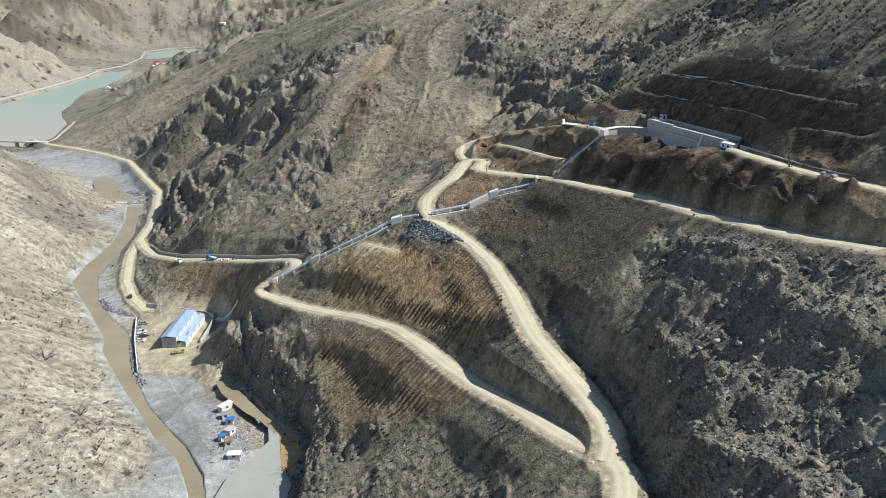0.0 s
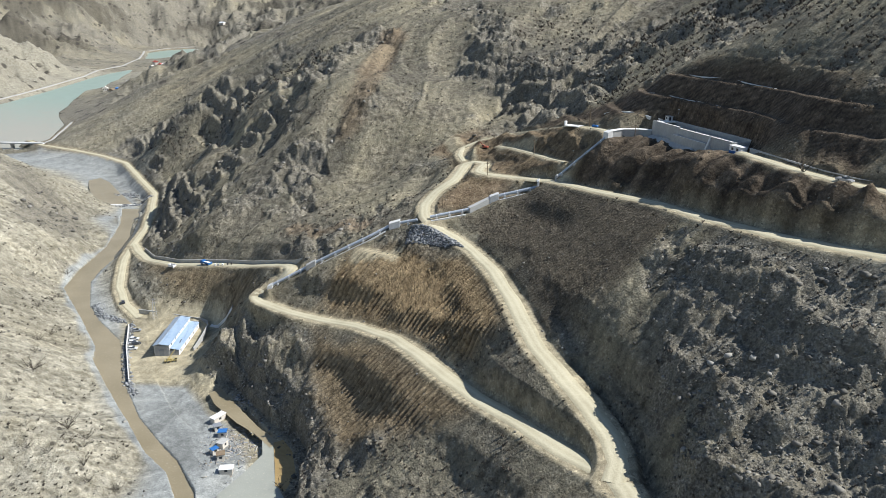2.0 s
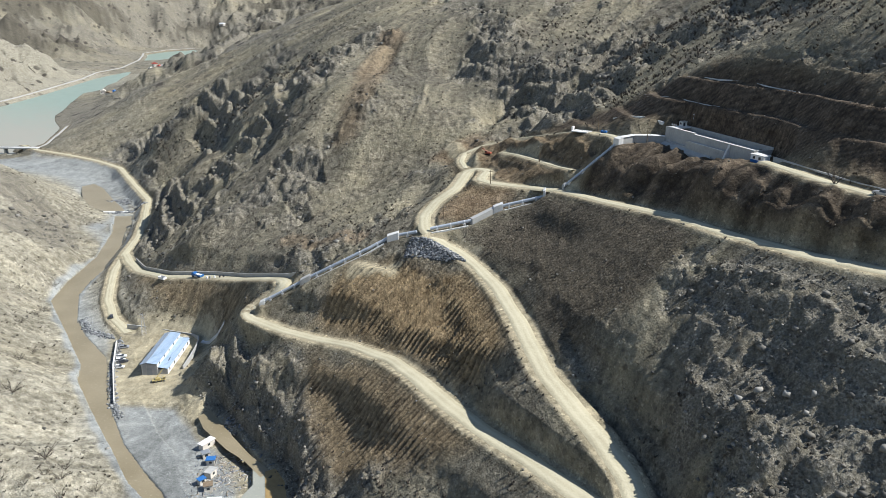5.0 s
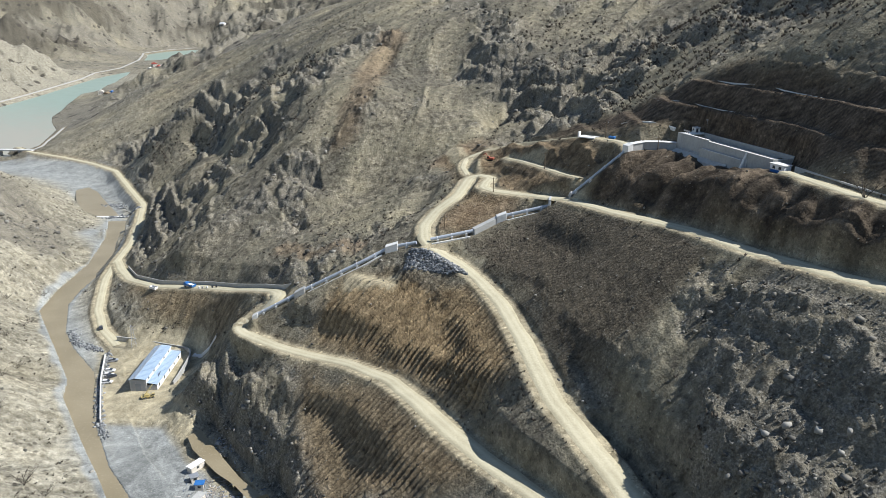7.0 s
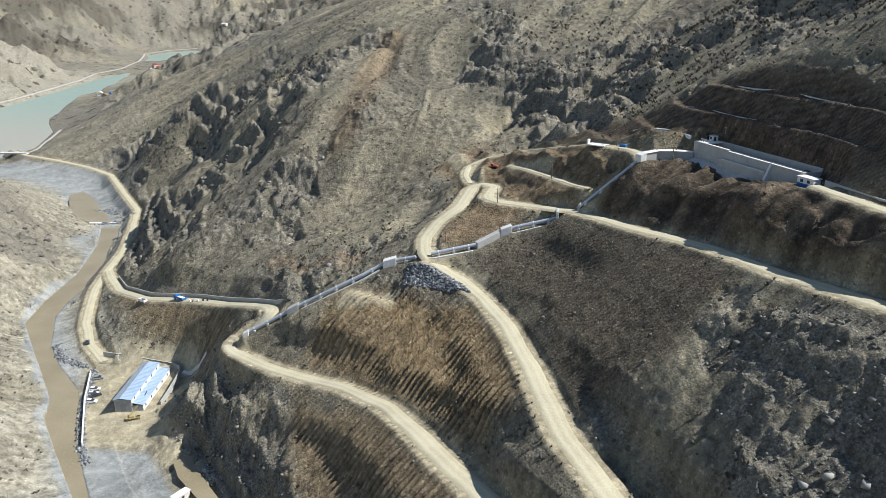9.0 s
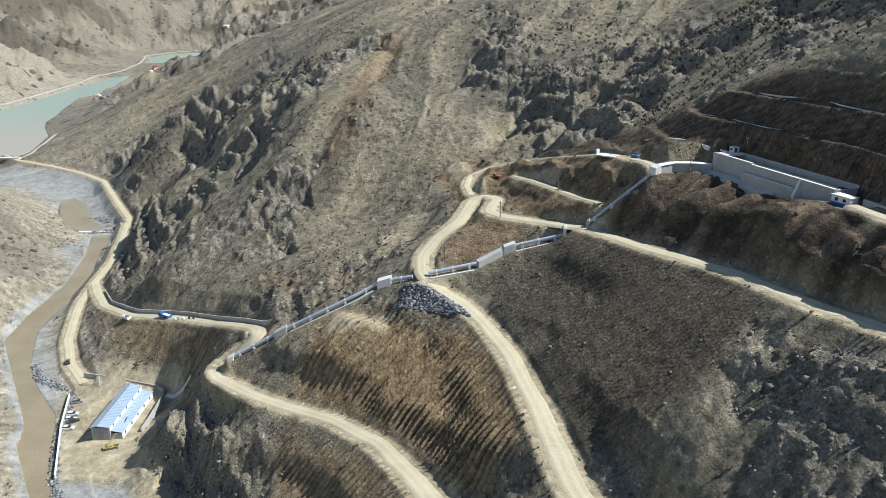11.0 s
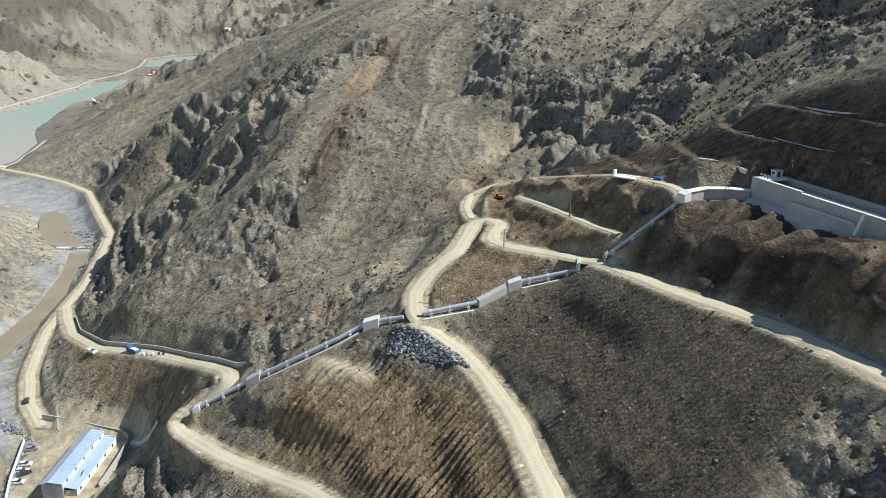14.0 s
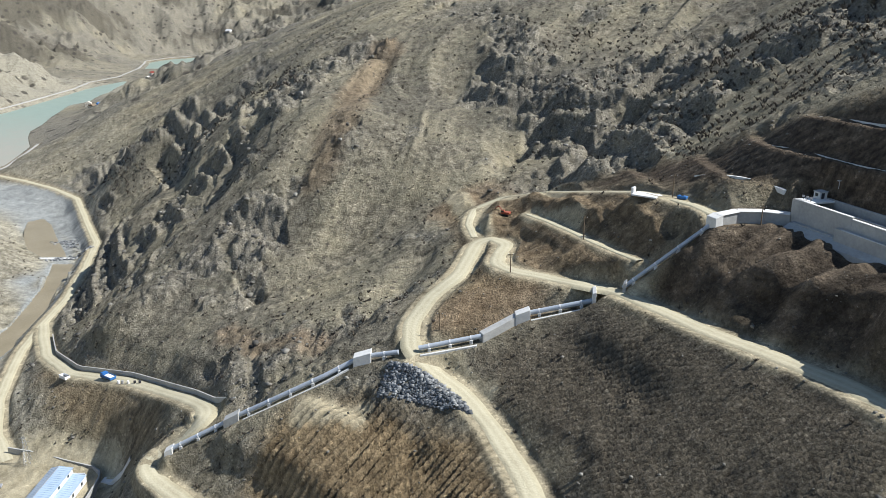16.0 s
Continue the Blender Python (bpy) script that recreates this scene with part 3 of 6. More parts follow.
KEEP_CLEAR = [([(-168, 268), (-180, 345), (-124, 330), (-124, 288), (-100, 266)], 0), ([(62, 300), (76, 302), (94, 240), (80, 240)], 0), ([(36, 329), (46, 332), (56, 318), (50, 312)], 0), (PONDS["pool"][0], 0), (PONDS["bar"][0], 0), (PONDS["backwater"][0], 0)]
THICKETS = [
    ([(40, 380), (60, 400), (75, 440), (130, 480), (170, 420), (150, 340), (118, 325), (92, 335), (62, 345)], 0.4),
    ([(10, 560), (60, 560), (100, 480), (60, 440), (30, 450)], 0.35),
    ([(-340, 710), (-260, 660), (-150, 620), (-90, 540), (-110, 530), (-200, 590), (-280, 620)], 0.45),
    ([(110, 330), (180, 330), (180, 200), (118, 210)], 0.5),
]
BUSH_PLACES = [(-172, 258, 0, 1.5), (-139, 222, 0, 1.25), (-131, 219, 1, 1.2), (-133, 212, 1, 1.0), (-124, 204, 2, 0.8), (-136, 206, 1, 0.9), (-143, 206, 1, 1.0), (-128, 212, 0, 0.8), (-119, 214, 1, 1.1), (-150, 226, 1, 0.8),
               (-178, 270, 1, 1.0), (-186, 285, 1, 1.2), (-160, 240, 1, 0.7), (-165, 232, 0, 0.7), (-205, 318, 1, 1.2), (-190, 300, 0, 0.8), (-215, 345, 1, 1.2), (-120, 198, 1, 1.0), (-112, 200, 0, 0.7), (90.8, 208.5, 2, 1.0),
               (-60, 204, 2, 0.7), (-232, 390, 1, 1.3), (-222, 360, 0, 0.8), (-240, 372, 1, 1.1), (-170, 245, 1, 0.8), (-148, 214, 1, 0.7)]


class Raster:
    """The lie of the land on a grid, for its slope."""

    def __init__(self):
        self.x0, self.y0, self.d = -560.0, 40.0, 4.0
        xs, ys = np.arange(self.x0, 360, self.d), np.arange(self.y0, 920, self.d)
        gx, gy = np.meshgrid(xs, ys)
        self.z = base_height(gx, gy)
        gr = np.gradient(self.z, self.d)
        self.gy, self.gx = gr[0], gr[1]

    def downhill(self, x, y):
        ny, nx = self.z.shape
        u = np.clip((x - self.x0) / self.d, 0, nx - 1.001)
        v = np.clip((y - self.y0) / self.d, 0, ny - 1.001)
        i, j = u.astype(np.int32), v.astype(np.int32)
        f, g = u - i, v - j
        k = j * nx + i
        ws = ((1 - f) * (1 - g), f * (1 - g), (1 - f) * g, f * g)
        gx, gy = (sum(w * a.ravel()[k + o] for w, o in zip(ws, (0, 1, nx, nx + 1))) for a in (self.gx, self.gy))
        n = np.hypot(gx, gy) + 1e-6
        return -gx / n, -gy / n, n


RASTER = Raster()


def runnels(x, y, size, reach, steps, seed):
    """Noise drawn out along the way that water would run, from -1 to 1."""
    tot, wt = value_noise(x / size, y / size, seed), 1.0
    for way in (1, -1):
        px, py = x.copy(), y.copy()
        for k in range(steps):
            dx, dy, _ = RASTER.downhill(px, py)
            px, py = px + way * dx * reach / steps, py + way * dy * reach / steps
            tot += value_noise(px / size, py / size, seed)
            wt += 1
    return np.clip((tot / wt - 0.5) * 2 * math.sqrt(wt) * 0.8, -1.3, 1.3)


def patch(x, y, ring, soft):
    """1 within an outline, fading over a few metres."""
    d = near_line(x, y, ring + ring[:1], soft)[0]
    i = inside(x, y, ring)
    return np.where(i, 0.5 + 0.5 * d / soft, 0.5 - 0.5 * d / soft)


def road_width(w, y):
    """The haul roads widen towards the lower bends."""
    return w * (1 + 0.22 * ease(262 - y, 0, 60)) if w > 5.8 else w + 0 * y


def land(x, y, z=None):
    """Height and surface of the land at points: z, and rock, cut, gravel, dry, then groove shade, dark scree, rusty
    earth.
    """
    z = base_height(x, y) if z is None else z
    far = np.hypot(x, y)
    view = (far < 1000) & (y > 40)
    _, _, slope = RASTER.downhill(x, y)
    slope = np.where((np.abs(x + 100) < 440) & (y < 900) & (y > 60), slope, 0.5)
    calm = ease(slope, 0.06, 0.34)
    made, cutz, dig = np.zeros_like(x), np.zeros_like(x), np.zeros_like(x)
    k = np.where(view)[0]
    xk, yk = x[k], y[k]
    fine = runnels(xk, yk, 1.5, 9, 6, 3)
    wide = runnels(xk, yk, 6.0, 34, 9, 4)
    vast = np.zeros_like(xk)
    i = np.where((yk > 400) & (z[k] > 25))[0]
    vast[i] = runnels(xk[i], yk[i], 52.0, 170, 10, 8) * ease(yk[i], 400, 470) * ease(z[k][i], 25, 60)
    huge = runnels(xk, yk, 22.0, 90, 10, 5)
    groove = np.zeros_like(xk)
    way = np.full_like(xk, 26.0)
    for w, l in ROADS.values():
        way = np.minimum(way, near_line(xk, yk, along(l, 12), 26)[0])
    off = 0.12 + 0.88 * ease(way, 4, 25)
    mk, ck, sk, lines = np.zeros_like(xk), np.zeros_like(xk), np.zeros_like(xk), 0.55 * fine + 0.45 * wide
    warp = 5 * (fbm(xk, yk, 12, 3, 77) - 0.5)
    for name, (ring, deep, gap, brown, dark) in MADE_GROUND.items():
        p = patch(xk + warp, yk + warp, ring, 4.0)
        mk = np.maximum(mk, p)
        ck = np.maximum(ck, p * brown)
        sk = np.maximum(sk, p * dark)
        if gap < 4:
            i = np.where(p > 0)[0]
            dx, dy, _ = RASTER.downhill(xk[i], yk[i])
            ux, uy = dx.mean(), dy.mean()
            n = math.hypot(ux, uy)
            c, al = (-uy * xk[i] + ux * yk[i]) / n, (ux * xk[i] + uy * yk[i]) / n
            c = c + 2.2 * (fbm(xk[i], yk[i], 22, 2, 701) - 0.5) + 0.5 * (fbm(xk[i], yk[i], 6, 2, 703) - 0.5)
            comb = 0.5 + 0.5 * np.sin((2.9 if deep > 1 else 4.4) * c + 5 * value_noise(c / 7, al / 60, 709))
            v = 0.6 * comb + 0.25 * value_noise(c / 1.6, al / 45, 705) + 0.15 * value_noise(c / 0.8, al / 25, 706)
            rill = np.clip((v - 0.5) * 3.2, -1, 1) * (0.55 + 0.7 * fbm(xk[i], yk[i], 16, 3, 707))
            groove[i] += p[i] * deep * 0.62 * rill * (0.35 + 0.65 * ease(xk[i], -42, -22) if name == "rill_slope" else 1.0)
            # each rill's shade goes into the colour along with its depth
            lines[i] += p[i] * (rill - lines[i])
        else:
            groove += p * deep * 0.75 * wide
        groove += p * deep * (0.15 * fine + 0.2 * wide)
        if name == "diggings":
            groove += p * (0.8 * ledges(z[k], xk, yk, 9.0, 0.5, 7, 26, 661) + 0.5 * ledges(z[k], xk, yk, 3.2, 0.4, 2.5, 10, 663)) * ease(way, 2.5, 6)
        if name == "dam_cut":
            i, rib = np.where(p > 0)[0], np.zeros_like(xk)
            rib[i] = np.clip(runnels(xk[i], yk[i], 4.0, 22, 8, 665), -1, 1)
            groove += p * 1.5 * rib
            # lit crests and shaded hollows of the ribs put into the colour
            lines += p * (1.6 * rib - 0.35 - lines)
            zb = z[k]
            f = (zb + 7 * (fbm(xk, yk, 14, 4, 621) - 0.5)) / 6.5
            step = np.floor(f) + np.clip((f - np.floor(f) - 0.28) / 0.72, 0, 1)
            groove += p * (6.5 * (step - f) + 0.9)
        if name == "terraces":
            zb = z[k]
            f = (zb - 103.6) / 7.8
            step = np.floor(f) + np.clip((f - np.floor(f) - 0.27) / 0.73, 0, 1)
            z[k] = zb + p * (103.6 + 7.8 * step - zb)
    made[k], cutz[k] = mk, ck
    groove_shade, scree, rusty = np.full_like(x, 0.5), np.zeros_like(x), np.zeros_like(x)
    groove_shade[k], scree[k] = np.clip(0.5 + 0.42 * lines, 0, 1), sk
    for l, rad in (([(-60, 560), (-66, 513), (-68, 460), (-74, 430)], 14), ([(-16, 398), (-4, 402), (8, 392)], 10), ([(-10, 308), (2, 306), (10, 304)], 9), ([(-90, 352), (-70, 330), (-50, 318)], 7)):
        rusty[k] = np.maximum(rusty[k], 0.6 * ease(1 - near_line(xk + 2 * warp, yk + warp, l, rad)[0] / rad, 0.05, 0.7))
    rockk, lift = np.zeros_like(xk), np.zeros_like(xk)
    blot = fbm(xk, yk, 26, 4, 171) - 0.5
    for line, rad, high in CRAGS:
        d = near_line(xk, yk, line, rad * 1.3)[0]
        p = ease(1 - d / (rad * 1.3) + 1.9 * blot, 0.18, 0.5) * (d < rad * 1.29) * (1 - mk)
        rockk, lift = np.maximum(rockk, p), np.maximum(lift, p * high)
    spots = ease(fbm(xk, yk, 30, 5, 211, 0.6), 0.60, 0.66) * calm[k] * (1 - mk) * (1 - 0.6 * ease(-xk - 0.42 * yk, 5, 30))
    rockk, lift = np.maximum(rockk, 0.8 * spots), np.maximum(lift, 0.5 * spots)
    foot, _, hand = near_line(xk, yk, CLIFF_FOOT, 26)
    wall = (foot < 25.9) * (hand > 0)
    c = np.where(wall)[0]
    push = 6.0 * ease(26 - foot[c], 0, 17) * ease(298 - yk[c], 2, 26) * (0.75 + 0.5 * fbm(xk[c], yk[c], 15, 3, 431))
    zc = base_height(xk[c] + 0.68 * push, yk[c] + 0.73 * push)
    z[k[c]] = np.maximum(z[k[c]], np.minimum(4.6 + (1.9 + 1.6 * (fbm(xk[c], yk[c], 6, 2, 433) - 0.5)) * foot[c], zc))
    face = wall * ease(18 - foot, 0, 8) * ease(300 - yk, 4, 26)
    rockk, lift = np.maximum(rockk, face), np.maximum(lift, 0.5 * face * ease(foot, 0.5, 4))
    lift *= ease(way, 3, 13)
    i = np.where(lift > 0.03)[0]
    xi, yi, zi = xk[i], yk[i], z[k][i]
    b1, e1 = blocks(xi, yi, 9.0, 811)
    b2, e2 = blocks(xi, yi, 3.4, 823)
    crag = 1.0 * ledges(zi, xi, yi, 12.0, 0.48, 13, 32, 641) + 0.9 * ledges(zi, xi, yi, 4.2, 0.48, 4.5, 11, 647) + 1.1 * (b1 - 0.5) + 1.4 * (b2 - 0.5)
    crag += 2.2 * (fbm(xi, yi, 12, 4, 31, 0.5, True) - 0.6) - 0.6 * (1 - ease(e1, 0, 0.16)) - 0.4 * (1 - ease(e2, 0, 0.2))
    groove[i] += lift[i] * crag
    free = calm[k] * (1 - mk) * off
    groove += free * (4.2 * vast + 1.7 * huge + 0.55 * wide + 0.18 * fine + 1.5 * (fbm(xk, yk, 46, 4, 11, 0.5, True) - 0.6))
    # cattle treads and small outcrops on the open slopes
    tread = ease(fbm(xk, yk, 18, 4, 651), 0.36, 0.62)
    groove += calm[k] * (1 - 0.75 * mk) * (1 - 0.65 * ease(slope[k], 0.5, 0.75)) * (0.3 + 0.7 * off) * (0.12 + 0.88 * tread) * (0.5 * ledges(z[k], xk, yk, 2.6, 0.45, 6.0, 10, 653) + 0.3 * ledges(z[k], xk, yk, 1.2, 0.4, 2.6, 5, 655))
    for line, wid, deep in GULLIES:
        d = near_line(xk, yk, line, wid * 2.5)[0]
        groove -= deep * np.exp(-(d / wid) ** 2) * (d < wid * 2.49)
    # single boulders and clods
    groove += (0.5 + 0.7 * rockk) * (fbm(xk, yk, 2.4, 3, 51, 0.6) - 0.5) * np.clip(calm[k] + 0.1, 0, 1)
    z[k] += groove
    rough = np.zeros_like(x)
    rough[k] = np.clip(groove, -2.5, 2.5)
    rock = np.zeros_like(x)
    rock[k] = rockk
    o = np.where(~view)[0]
    m = ease(far[o], 950, 1300)
    beyond = ease(y[o] - 0.9 * x[o], 2950, 3500) + ease(-x[o], 1080, 1300) * ease(y[o], 1500, 1900)
    big = fbm(x[o], y[o], 560, 7, 91, 0.45, True) - 0.62
    mid = fbm(x[o], y[o], 150, 5, 93, 0.46, True) - 0.62
    small = fbm(x[o], y[o], 52, 4, 94, 0.5, True) - 0.62
    above = ease(z[o], 6, 40)
    z[o] += m * above * (190 * np.clip(beyond, 0, 1) * big + 64 * mid + 38 * small)
    rock[o] = 0.15 + 0.85 * ease(fbm(x[o], y[o], 260, 6, 95, 0.6), 0.47, 0.56) * np.where((y[o] < 1800) & (x[o] < -780), 0.4, 1)
    scree[o] = 0.85 * ease(fbm(x[o], y[o], 300, 6, 97, 0.55), 0.44, 0.54) * np.clip(beyond + ease(-x[o], 1000, 1200), 0, 1) * above
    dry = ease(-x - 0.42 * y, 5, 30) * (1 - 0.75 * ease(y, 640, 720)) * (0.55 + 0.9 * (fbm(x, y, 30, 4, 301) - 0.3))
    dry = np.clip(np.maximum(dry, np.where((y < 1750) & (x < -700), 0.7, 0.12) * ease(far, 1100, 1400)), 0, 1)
    dry = np.maximum(dry, 0.85 * patch(x, y, [(70, 163), (95, 170), (112, 140), (104, 100), (74, 100), (64, 130)], 12))
    grav = 0.95 * patch(x, y, [(-470, 772), (-454, 750), (-396, 731), (-360, 710), (-325, 672), (-296, 630), (-268, 586), (-255, 564), (-262, 556), (-282, 578), (-310, 606), (-338, 640), (-373, 680), (-411, 690), (-450, 708)], 5)
    mud = 0.9 * patch(x + 5 * (fbm(x, y, 11, 3, 57) - 0.5), y, [(-152, 284), (-176, 344), (-120, 340), (-116, 300), (-114, 282), (-98, 266), (-83, 248), (-64, 230), (-57, 205), (-68, 206), (-80, 232), (-98, 252), (-115, 272), (-141, 272)], 3) * (z < 12)
    flat = (1 - calm) * (z < 9) * (far < 900) * (y > 60)
    pit = patch(x, y, [(-141, 272), (-115, 272), (-98, 252), (-80, 232), (-68, 206), (-95, 205), (-124, 240)], 4)
    yard = patch(x, y, [(-150, 268), (-176, 344), (-120, 340), (-100, 300), (-90, 262), (-62, 235), (-58, 205), (-70, 205), (-84, 246), (-104, 268)], 8) * (z < 10)
    # trodden pale earth: lay-by at the bend, fork and turning place
    for l, rad in (([(-12, 294), (-8, 288), (-2, 282)], 5.5), ([(-3, 356), (-5, 372), (-8, 392), (-12, 402)], 6), ([(-5, 388), (6, 392), (20, 378), (26, 366)], 6), ([(14, 362), (24, 338)], 5), ([(-46, 287), (-32, 283)], 5)):
        mud = np.maximum(mud, 0.85 * (1 - ease(near_line(x, y, l, rad * 2)[0] + 4 * (fbm(x, y, 7, 3, 59) - 0.5), rad * 0.5, rad)))
    # water beds
    ring = inside(x, y, RIVER_RING)
    d1 = np.minimum(near_line(x, y, RIVER_WEST, 40)[0], near_line(x, y, RIVER_EAST, 40)[0])
    z = np.where(ring, np.minimum(z, 2.35 - 0.7 * ease(d1, 0, 4)), np.where(d1 < 12, np.maximum(z, 3.0 + 0.03 * d1), z))
    grav = np.maximum(grav, np.where(~ring, 1 - ease(d1 + 5 * (fbm(x, y, 16, 3, 305) - 0.5), 1, 4), 0) * ease(9 - z, 0, 3))
    grav = np.clip(np.maximum(np.maximum(grav, flat) - 0.9 * yard, pit), 0, 1)
    dry = np.maximum(dry, yard * (1 - pit))
    lk = inside(x, y, LAKE_RING) | inside(x, y, FAR_RING)
    z = np.where(lk, np.minimum(z, 0.5), z)
    hold = 1 - patch(x, y, [(-128, 306), (-128, 268), (-92, 238), (-66, 240), (-76, 272), (-92, 291), (-105, 303)], 6)
    # roads: a level bed, a cut above and a fill below
    mellow = patch(x, y, [(-2, 292), (22, 294), (40, 250), (46, 205), (44, 160), (36, 148), (-12, 205), (-45, 250), (-82, 284), (-60, 290), (-10, 280)], 5)
    bank = patch(x, y, [(-160, 352), (-118, 347), (-96, 328), (-90, 304), (-104, 294), (-130, 312), (-164, 338)], 4)
    shelf = patch(x, y, [(58, 243), (70, 247), (86, 215), (100, 188), (92, 180), (80, 196), (70, 216)], 3)
    for name, (w, l) in ROADS.items():
        d, rz, side = near_line(x, y, curve(l, 3.0 if w < 7 else 25), 20)
        w = road_width(w, y)
        out = np.maximum(d - w * 0.5 - 0.7, 0)
        steep = 1 + 0.5 * (fbm(x, y, 9, 2, 401) - 0.5)
        dust = d + 2.4 * (fbm(x, y, 6, 3, 403) - 0.5)
        mud = np.maximum(mud, np.where((d < 13.9) & (far < 900), 0.75 * (1 - ease(dust, w * 0.5 + 0.2, w * 0.5 + 2.6)), 0))
        knob = 0.75 * rough * ease(out, 0.8, 6)
        q, fill = 1 - ease(d, 10, 13.9), (1 - ease(d, 11 - 9 * bank, 18 + 1.8 * bank)) * hold
        z = z * (1 - q) + q * np.minimum(z, rz + (1.1 - 0.24 * mellow + 1.9 * shelf) * steep * out + knob)
        z = z * (1 - fill) + fill * np.maximum(z, rz - (0.74 + 0.25 * (steep - 1)) * out + knob)
        cutz = np.maximum(cutz, np.where(d < 13.9, 0.5 * (1 - ease(d, 3, 6)), 0))
        rock *= np.where(d < 13.9, ease(d, 4, 8), 1)
    # spoil tipped from the bench road runs far down the spur
    d, rz, side = near_line(x, y, ROADS["upper"][1][-8:], 38)
    spill = np.where((d < 37.9) & (side < 0) & (y < 262), (1 - ease(d, 14, 37)) * ease(262 - y, 0, 22), 0)
    out = np.maximum(d - 3.7, 0)
    z = z * (1 - spill) + spill * np.maximum(z, rz - 0.67 * out + 0.8 * rough * ease(out, 0.8, 6))
    for w, l in ROADS.values():
        d, rz, side = near_line(x, y, curve(l, 3.0 if w < 7 else 25), 7)
        w = road_width(w, y)
        q = np.where(d < 6.9, 1 - ease(d, w * 0.5 + 0.3, w * 0.5 + 2.4), 0)
        z = z * (1 - q) + rz * q
    for l in PIPE_LINES:
        d, rz, side = near_line(x, y, l, 6)
        q = np.where(d < 5.9, 1 - ease(d, 1.6, 5.0), 0)
        z = z * (1 - q) + rz * q
        rock *= 1 - q
    for ring, lv, soft in LEVELS:
        q = patch(x, y, ring, soft)
        z = z * (1 - q) + lv * q
        rock *= 1 - q
    for ring, lv in PONDS.values():
        q = patch(x, y, ring, 5.0)
        z = np.where(q > 0, np.minimum(z, lv + 0.55 - 1.1 * q), z)
    dryk = dry > 0.5
    scree = np.where(dryk, 0, scree)
    grav = np.clip(grav - mud, 0, 1)
    return z, rock, cutz, grav, dry, groove_shade, scree, rusty, mud


def between(a):
    """Fills in a row between every two rows."""
    out = np.empty((2 * len(a) - 1, a.shape[1]))
    p = np.vstack([2 * a[:1] - a[1:2], a, 2 * a[-1:] - a[-2:-1]])
    out[::2] = a
    out[1::2] = (9 * (p[1:-2] + p[2:-1]) - p[:-3] - p[3:]) / 16
    return out


def make_ground():
    th = np.r_[np.linspace(-180, -37, 41, False), np.linspace(-37, 37, 970, False), np.linspace(37, 180, 62)]
    rr = np.r_[0.5, np.linspace(8, 95, 18, False), np.geomspace(95, 160, 60, False), np.geomspace(160, 720, 570, False), np.geomspace(720, 4700, 290)]
    a, r = np.meshgrid(np.radians(th), rr)
    x, y = r * np.sin(a), r * np.cos(a) - 40
    z = between(between(base_height(x[::2, ::2], y[::2, ::2])).T).T
    x, y = x.ravel(), y.ravel()
    z, *zone = land(x, y, z.ravel())
    n, k = len(rr), len(th)
    i = np.arange(n * k).reshape(n, k)
    faces = np.stack([i[:-1, :-1], i[:-1, 1:], i[1:, 1:], i[1:, :-1]], -1).reshape(-1, 4)
    me = bpy.data.meshes.new("ground")
    me.vertices.add(n * k)
    me.vertices.foreach_set("co", np.stack([x, y, z], 1).ravel())
    me.loops.add(faces.size)
    me.loops.foreach_set("vertex_index", faces[:, ::-1].ravel())
    me.polygons.add(len(faces))
    me.polygons.foreach_set("loop_start", np.arange(0, faces.size, 4))
    me.polygons.foreach_set("use_smooth", np.ones(len(faces), bool))
    me.update(calc_edges=True)
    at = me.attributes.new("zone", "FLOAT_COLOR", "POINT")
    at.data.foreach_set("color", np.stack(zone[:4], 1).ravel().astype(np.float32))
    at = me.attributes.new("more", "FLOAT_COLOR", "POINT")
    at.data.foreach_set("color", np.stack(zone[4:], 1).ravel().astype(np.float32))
    me.materials.append(GROUND)
    return tagged(new("ground", me), "bare brown mountain slopes above a grey gravel valley floor", "hillside", kind="structure")


ground = make_ground()


def strip(name, line, width, mat, lift, label, wobble=0.5, step=1.5, cols=8):
    """A road laid on its bed, with an uneven edge and wheel ruts."""
    p = curve(line, step)
    t = np.gradient(p[:, :2], axis=0)
    t /= np.linalg.norm(t, axis=1)[:, None]
    nrm = np.stack([-t[:, 1], t[:, 0]], 1)
    s = np.arange(len(p)) * step
    width = road_width(width, p[:, 1])
    wl = width / 2 + wobble * (fbm(s, s * 0 + 3, 9, 3, 5) - 0.5) * 2
    wr = width / 2 + wobble * (fbm(s, s * 0 + 9, 9, 3, 6) - 0.5) * 2
    me = bpy.data.meshes.new(name)
    co, ac = [], []
    for c in range(cols):
        f = c / (cols - 1)
        o = -wl + f * (wl + wr)
        edge = 1 - abs(2 * f - 1) ** 6
        x, y = p[:, 0] + nrm[:, 0] * o, p[:, 1] + nrm[:, 1] * o
        z = p[:, 2] + lift * edge - 0.45 * (1 - edge) - 0.06 * math.exp(-((abs(2 * f - 1) - 0.34) / 0.12) ** 2)
        co.append(np.stack([x, y, z], 1))
        ac.append(np.full(len(p), f))
    co = np.stack(co, 1).reshape(-1, 3)
    i = np.arange(len(co)).reshape(len(p), cols)
    faces = np.stack([i[:-1, :-1], i[:-1, 1:], i[1:, 1:], i[1:, :-1]], -1).reshape(-1, 4)
    me.from_pydata(co.tolist(), [], faces.tolist())
    at = me.attributes.new("across", "FLOAT", "POINT")
    at.data.foreach_set("value", np.stack(ac, 1).ravel().astype(np.float32))
    me.polygons.foreach_set("use_smooth", [True] * len(me.polygons))
    me.materials.append(mat)
    return tagged(new(name, me), label, "road", kind="structure")


